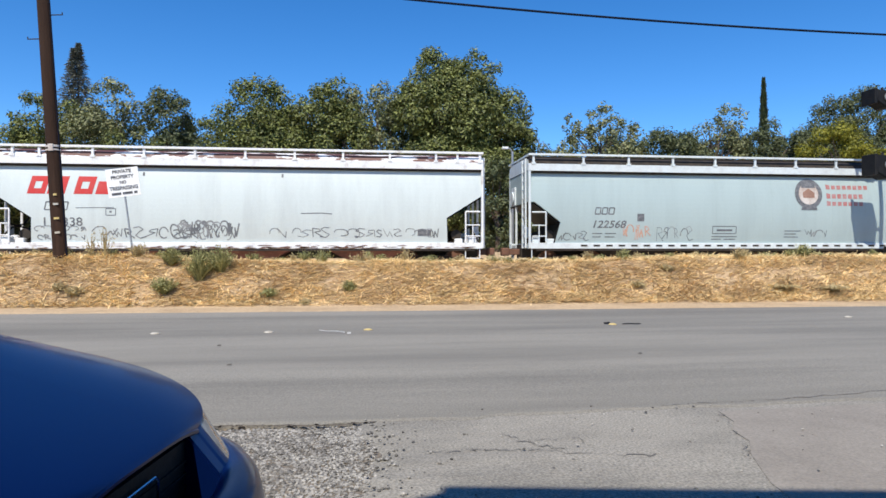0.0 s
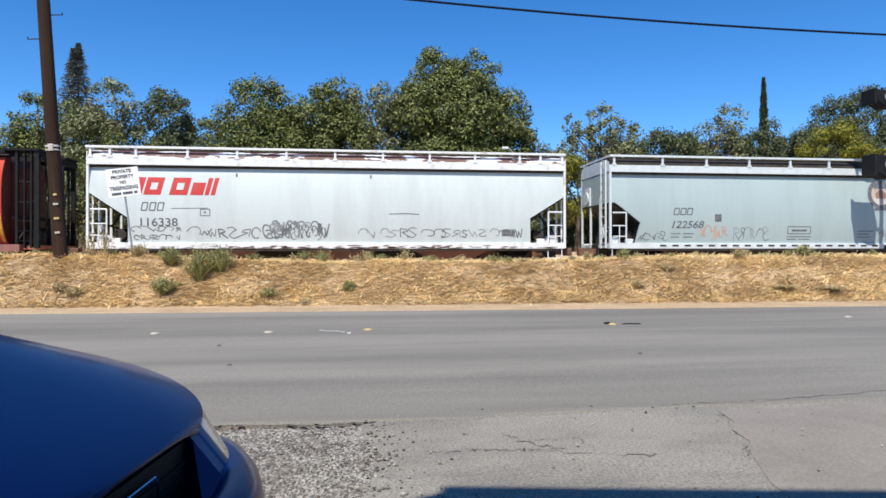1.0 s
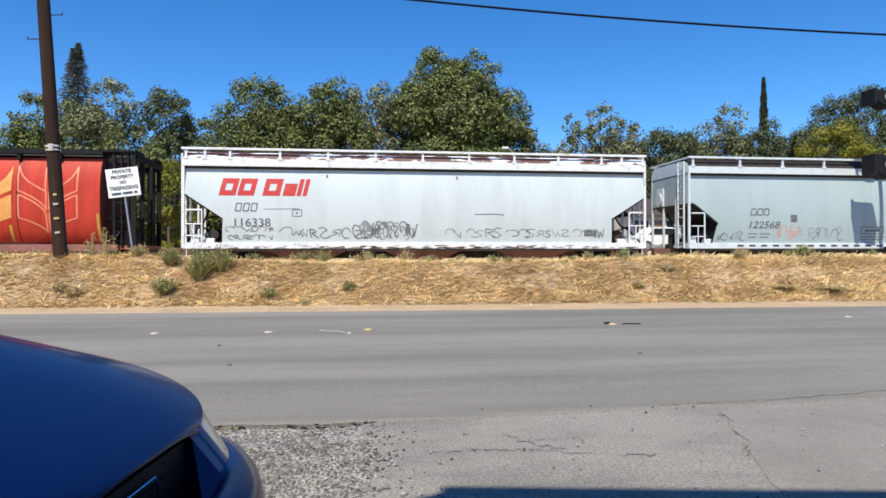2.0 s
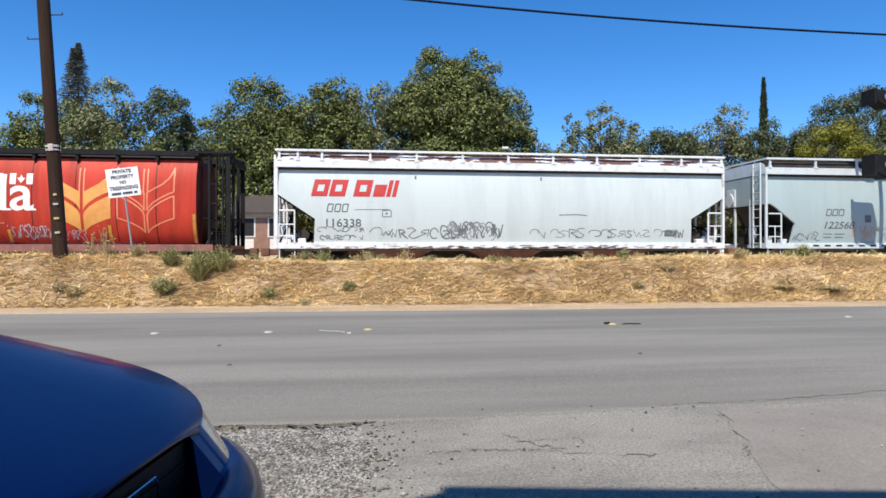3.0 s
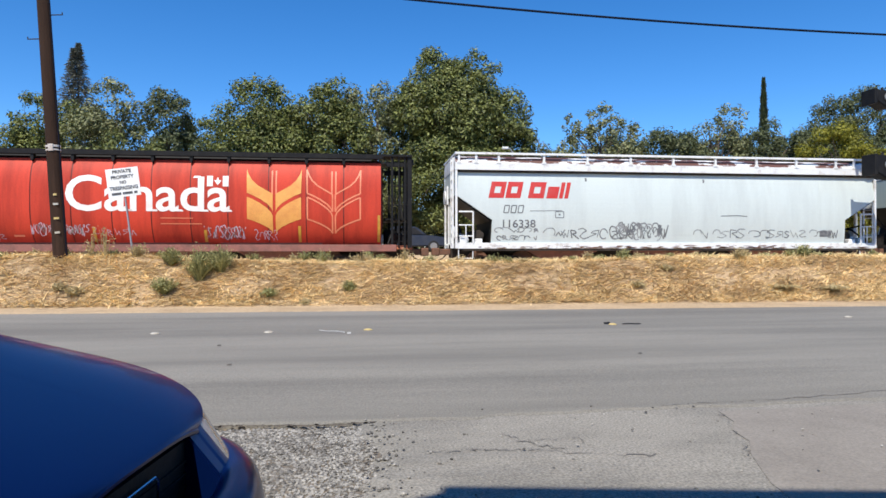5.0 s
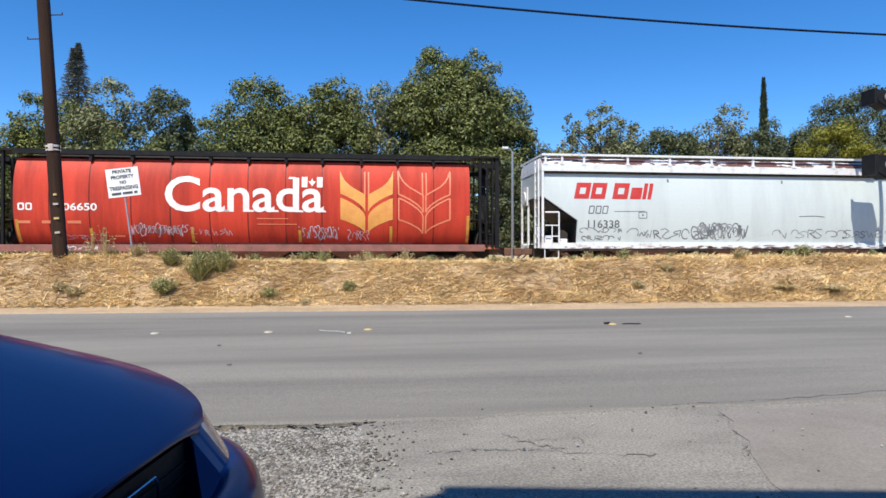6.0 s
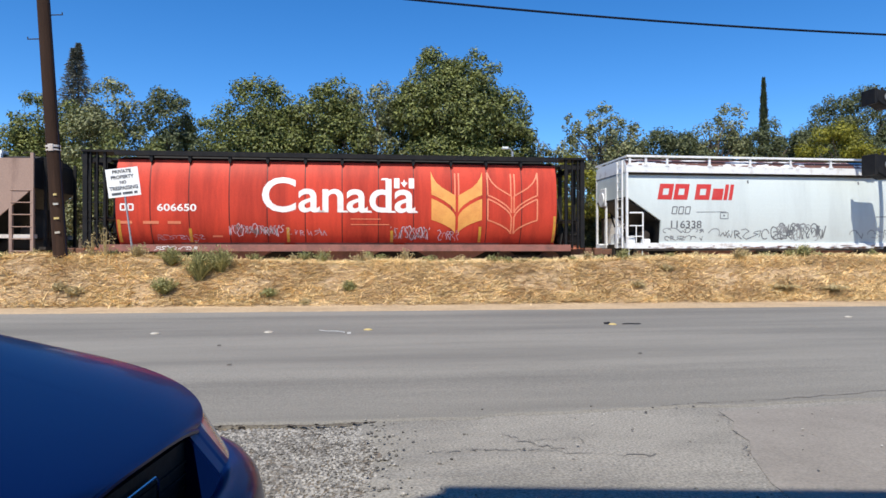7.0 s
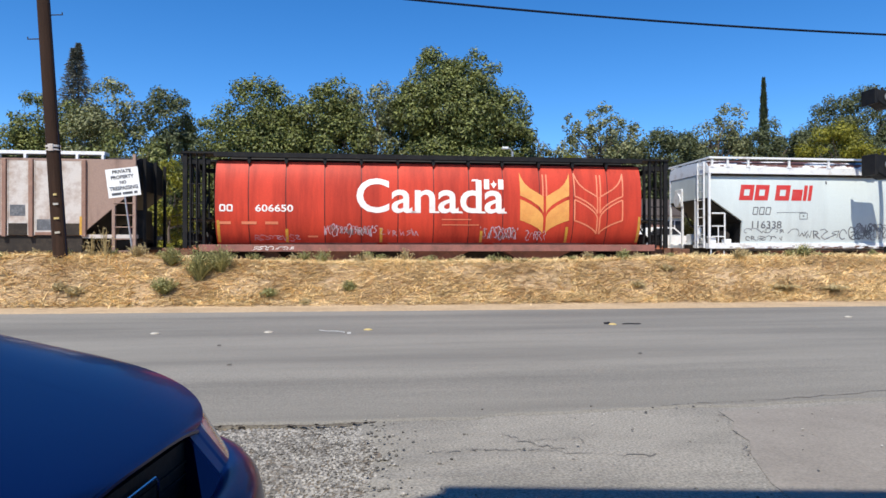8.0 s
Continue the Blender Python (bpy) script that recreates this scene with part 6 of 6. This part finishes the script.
GREY_WEED = "bushy grey-green weed growing on the bank"
DRY_WEED = "half-dry low weed growing on the bank"
for i, (x, y, h, r, m) in enumerate(((-4.69, 16.75, 0.55, 0.34, M_WEED), (-3.9, 16.3, 0.98, 0.55, M_WEED), (-3.45, 16.5, 0.8, 0.45, M_WEED), (-4.62, 15.95, 0.5, 0.42, M_WEED), (-2.18, 15.72, 0.3, 0.3, M_WEED), (-1.35, 15.65, 0.16, 0.14, M_WEED_DRY), (-0.33, 15.85, 0.32, 0.22, M_WEED), (7.05, 16.95, 0.4, 0.25, M_WEED), (12.3, 16.9, 0.48, 0.4, M_WEED), (11.9, 16.95, 0.35, 0.2, M_WEED), (10.1, 16.45, 0.4, 0.2, M_WEED_DRY), (-7.1, 16.35, 0.25, 0.2, M_WEED_DRY), (10.9, 15.75, 0.14, 0.5, M_WEED_DRY), (12.2, 15.7, 0.14, 0.6, M_WEED_DRY), (7.0, 15.9, 0.25, 0.25, M_WEED_DRY), (-6.6, 15.95, 0.3, 0.3, M_WEED_DRY), (8.0, 16.35, 0.2, 0.25, M_WEED_DRY), (-6.4, 17.2, 1.05, 0.34, M_WEED_DRY), (-6.75, 17.3, 0.75, 0.28, M_WEED_DRY), (-5.6, 17.1, 0.4, 0.3, M_WEED_DRY))):
    up = 0.2 if h <= 0.25 else 0.48
    weed(x * (1 + up / y), y + up, h * 0.92, r, m, 200 + i, 24 if m is M_WEED_DRY and h > 0.6 else 230 if r > 0.3 else 120, GREY_WEED if m is M_WEED else DRY_WEED)
rnd = random.Random(31)
for k in range(46):
    x = -9.5 + k * 0.54 + rnd.uniform(-0.3, 0.3)
    y = road_edge(x) + 1.9 + rnd.uniform(0, 0.9)
    big = 1.5 if -1.6 < x < 1.9 else 1.0
    m = (M_WEED, M_WEED, M_WEED_DRY)[k % 3]
    weed(x, y, rnd.uniform(0.15, 0.34) * big, rnd.uniform(0.12, 0.3) * big, m, 300 + k, 60, GREY_WEED if m is M_WEED else DRY_WEED)

# ---- gravel beside the apron ----
bm = bmesh.new()
bmesh.ops.create_grid(bm, x_segments=40, y_segments=30, size=1)
for v in bm.verts:
    x, y = -6 + (v.co.x + 1) / 2 * 6.3, 0.3 + (v.co.y + 1) / 2 * 4.72
    v.co = Vector((x, y, -0.032 + 0.012 * noise.noise(Vector((x * 3, y * 3, 0))) - 0.05 * smooth((x - 0.1) / 0.2)))
gravel = part("gravel_bed", bm, M_GRAVEL_BED)
tagged(gravel, "loose grey gravel bed beside the road", "gravel", kind="structure")
rnd = random.Random(41)
shapes = []
for k in range(6):
    bm = bmesh.new()
    bmesh.ops.create_icosphere(bm, subdivisions=1, radius=1.0)
    for v in bm.verts:
        v.co *= rnd.uniform(0.75, 1.2)
        v.co.z *= 0.6
    shapes.append(mesh_of("stone", bm, M_GRAVEL))
for k in range(290):
    o = new("stone", shapes[k % 6])
    o.parent = gravel
    s = rnd.uniform(0.009, 0.019)
    o.location, o.scale = (rnd.uniform(-0.95, 0.0) ** 1.0, rnd.uniform(3.4, 4.98), -0.028), (s, s * rnd.uniform(0.8, 1.2), s)
    o.rotation_euler = (rnd.uniform(-0.4, 0.4), rnd.uniform(-0.4, 0.4), rnd.uniform(0, 6.28))
base = [(v.co.copy()) for v in shapes[0].vertices]
tris = [tuple(p.vertices) for p in shapes[0].polygons]
verts, faces = [], []
for k in range(12720):
    if k < 12500:
        x, y, z, s = (rnd.uniform(-1.35, 0.08) if k % 9 else rnd.uniform(-3.2, -1.3)), 3.1 + 1.93 * rnd.random() ** 0.85, -0.03, rnd.uniform(0.006, 0.015)
        if k < 120:
            x, z = 0.02 + abs(rnd.gauss(0, 0.16)), -0.006
    else:
        x, y, z, s = rnd.uniform(0.0, 5.0) ** 1.0, rnd.uniform(3.2, 5.3), -0.01 if k % 3 else 0.0, rnd.uniform(0.003, 0.012) * rnd.uniform(0.4, 1.2)
        if y > near_edge(x):
            z = 0.003
    r = Matrix.Rotation(rnd.uniform(0, 6.28), 3, "Z") @ Matrix.Rotation(rnd.uniform(-0.5, 0.5), 3, "X")
    i = len(verts)
    c = Vector((x, y, z))
    verts += [c + r @ b * s for b in base]
    faces += [(a + i, b + i, d + i) for a, b, d in tris]
loose = raw("loose_gravel", verts, faces, M_GRAVEL_LOOSE, gravel)
tagged(loose, kind="stuff")


def motions():
    """The train rolls to the right; its wheelsets turn with it."""
    for car, x0 in TRAIN:
        walk(car, [(k / 2, pose(x0 + rolled(k / 2), TRACK_Y, RAIL_Z)) for k in range(17)])
    for wheelset, x in WHEELS:
        walk(wheelset, [(k / 5, pose(x, 0, 0.455, 0, math.degrees(rolled(k / 5) / 0.455), 0)) for k in range(41)])


motions()
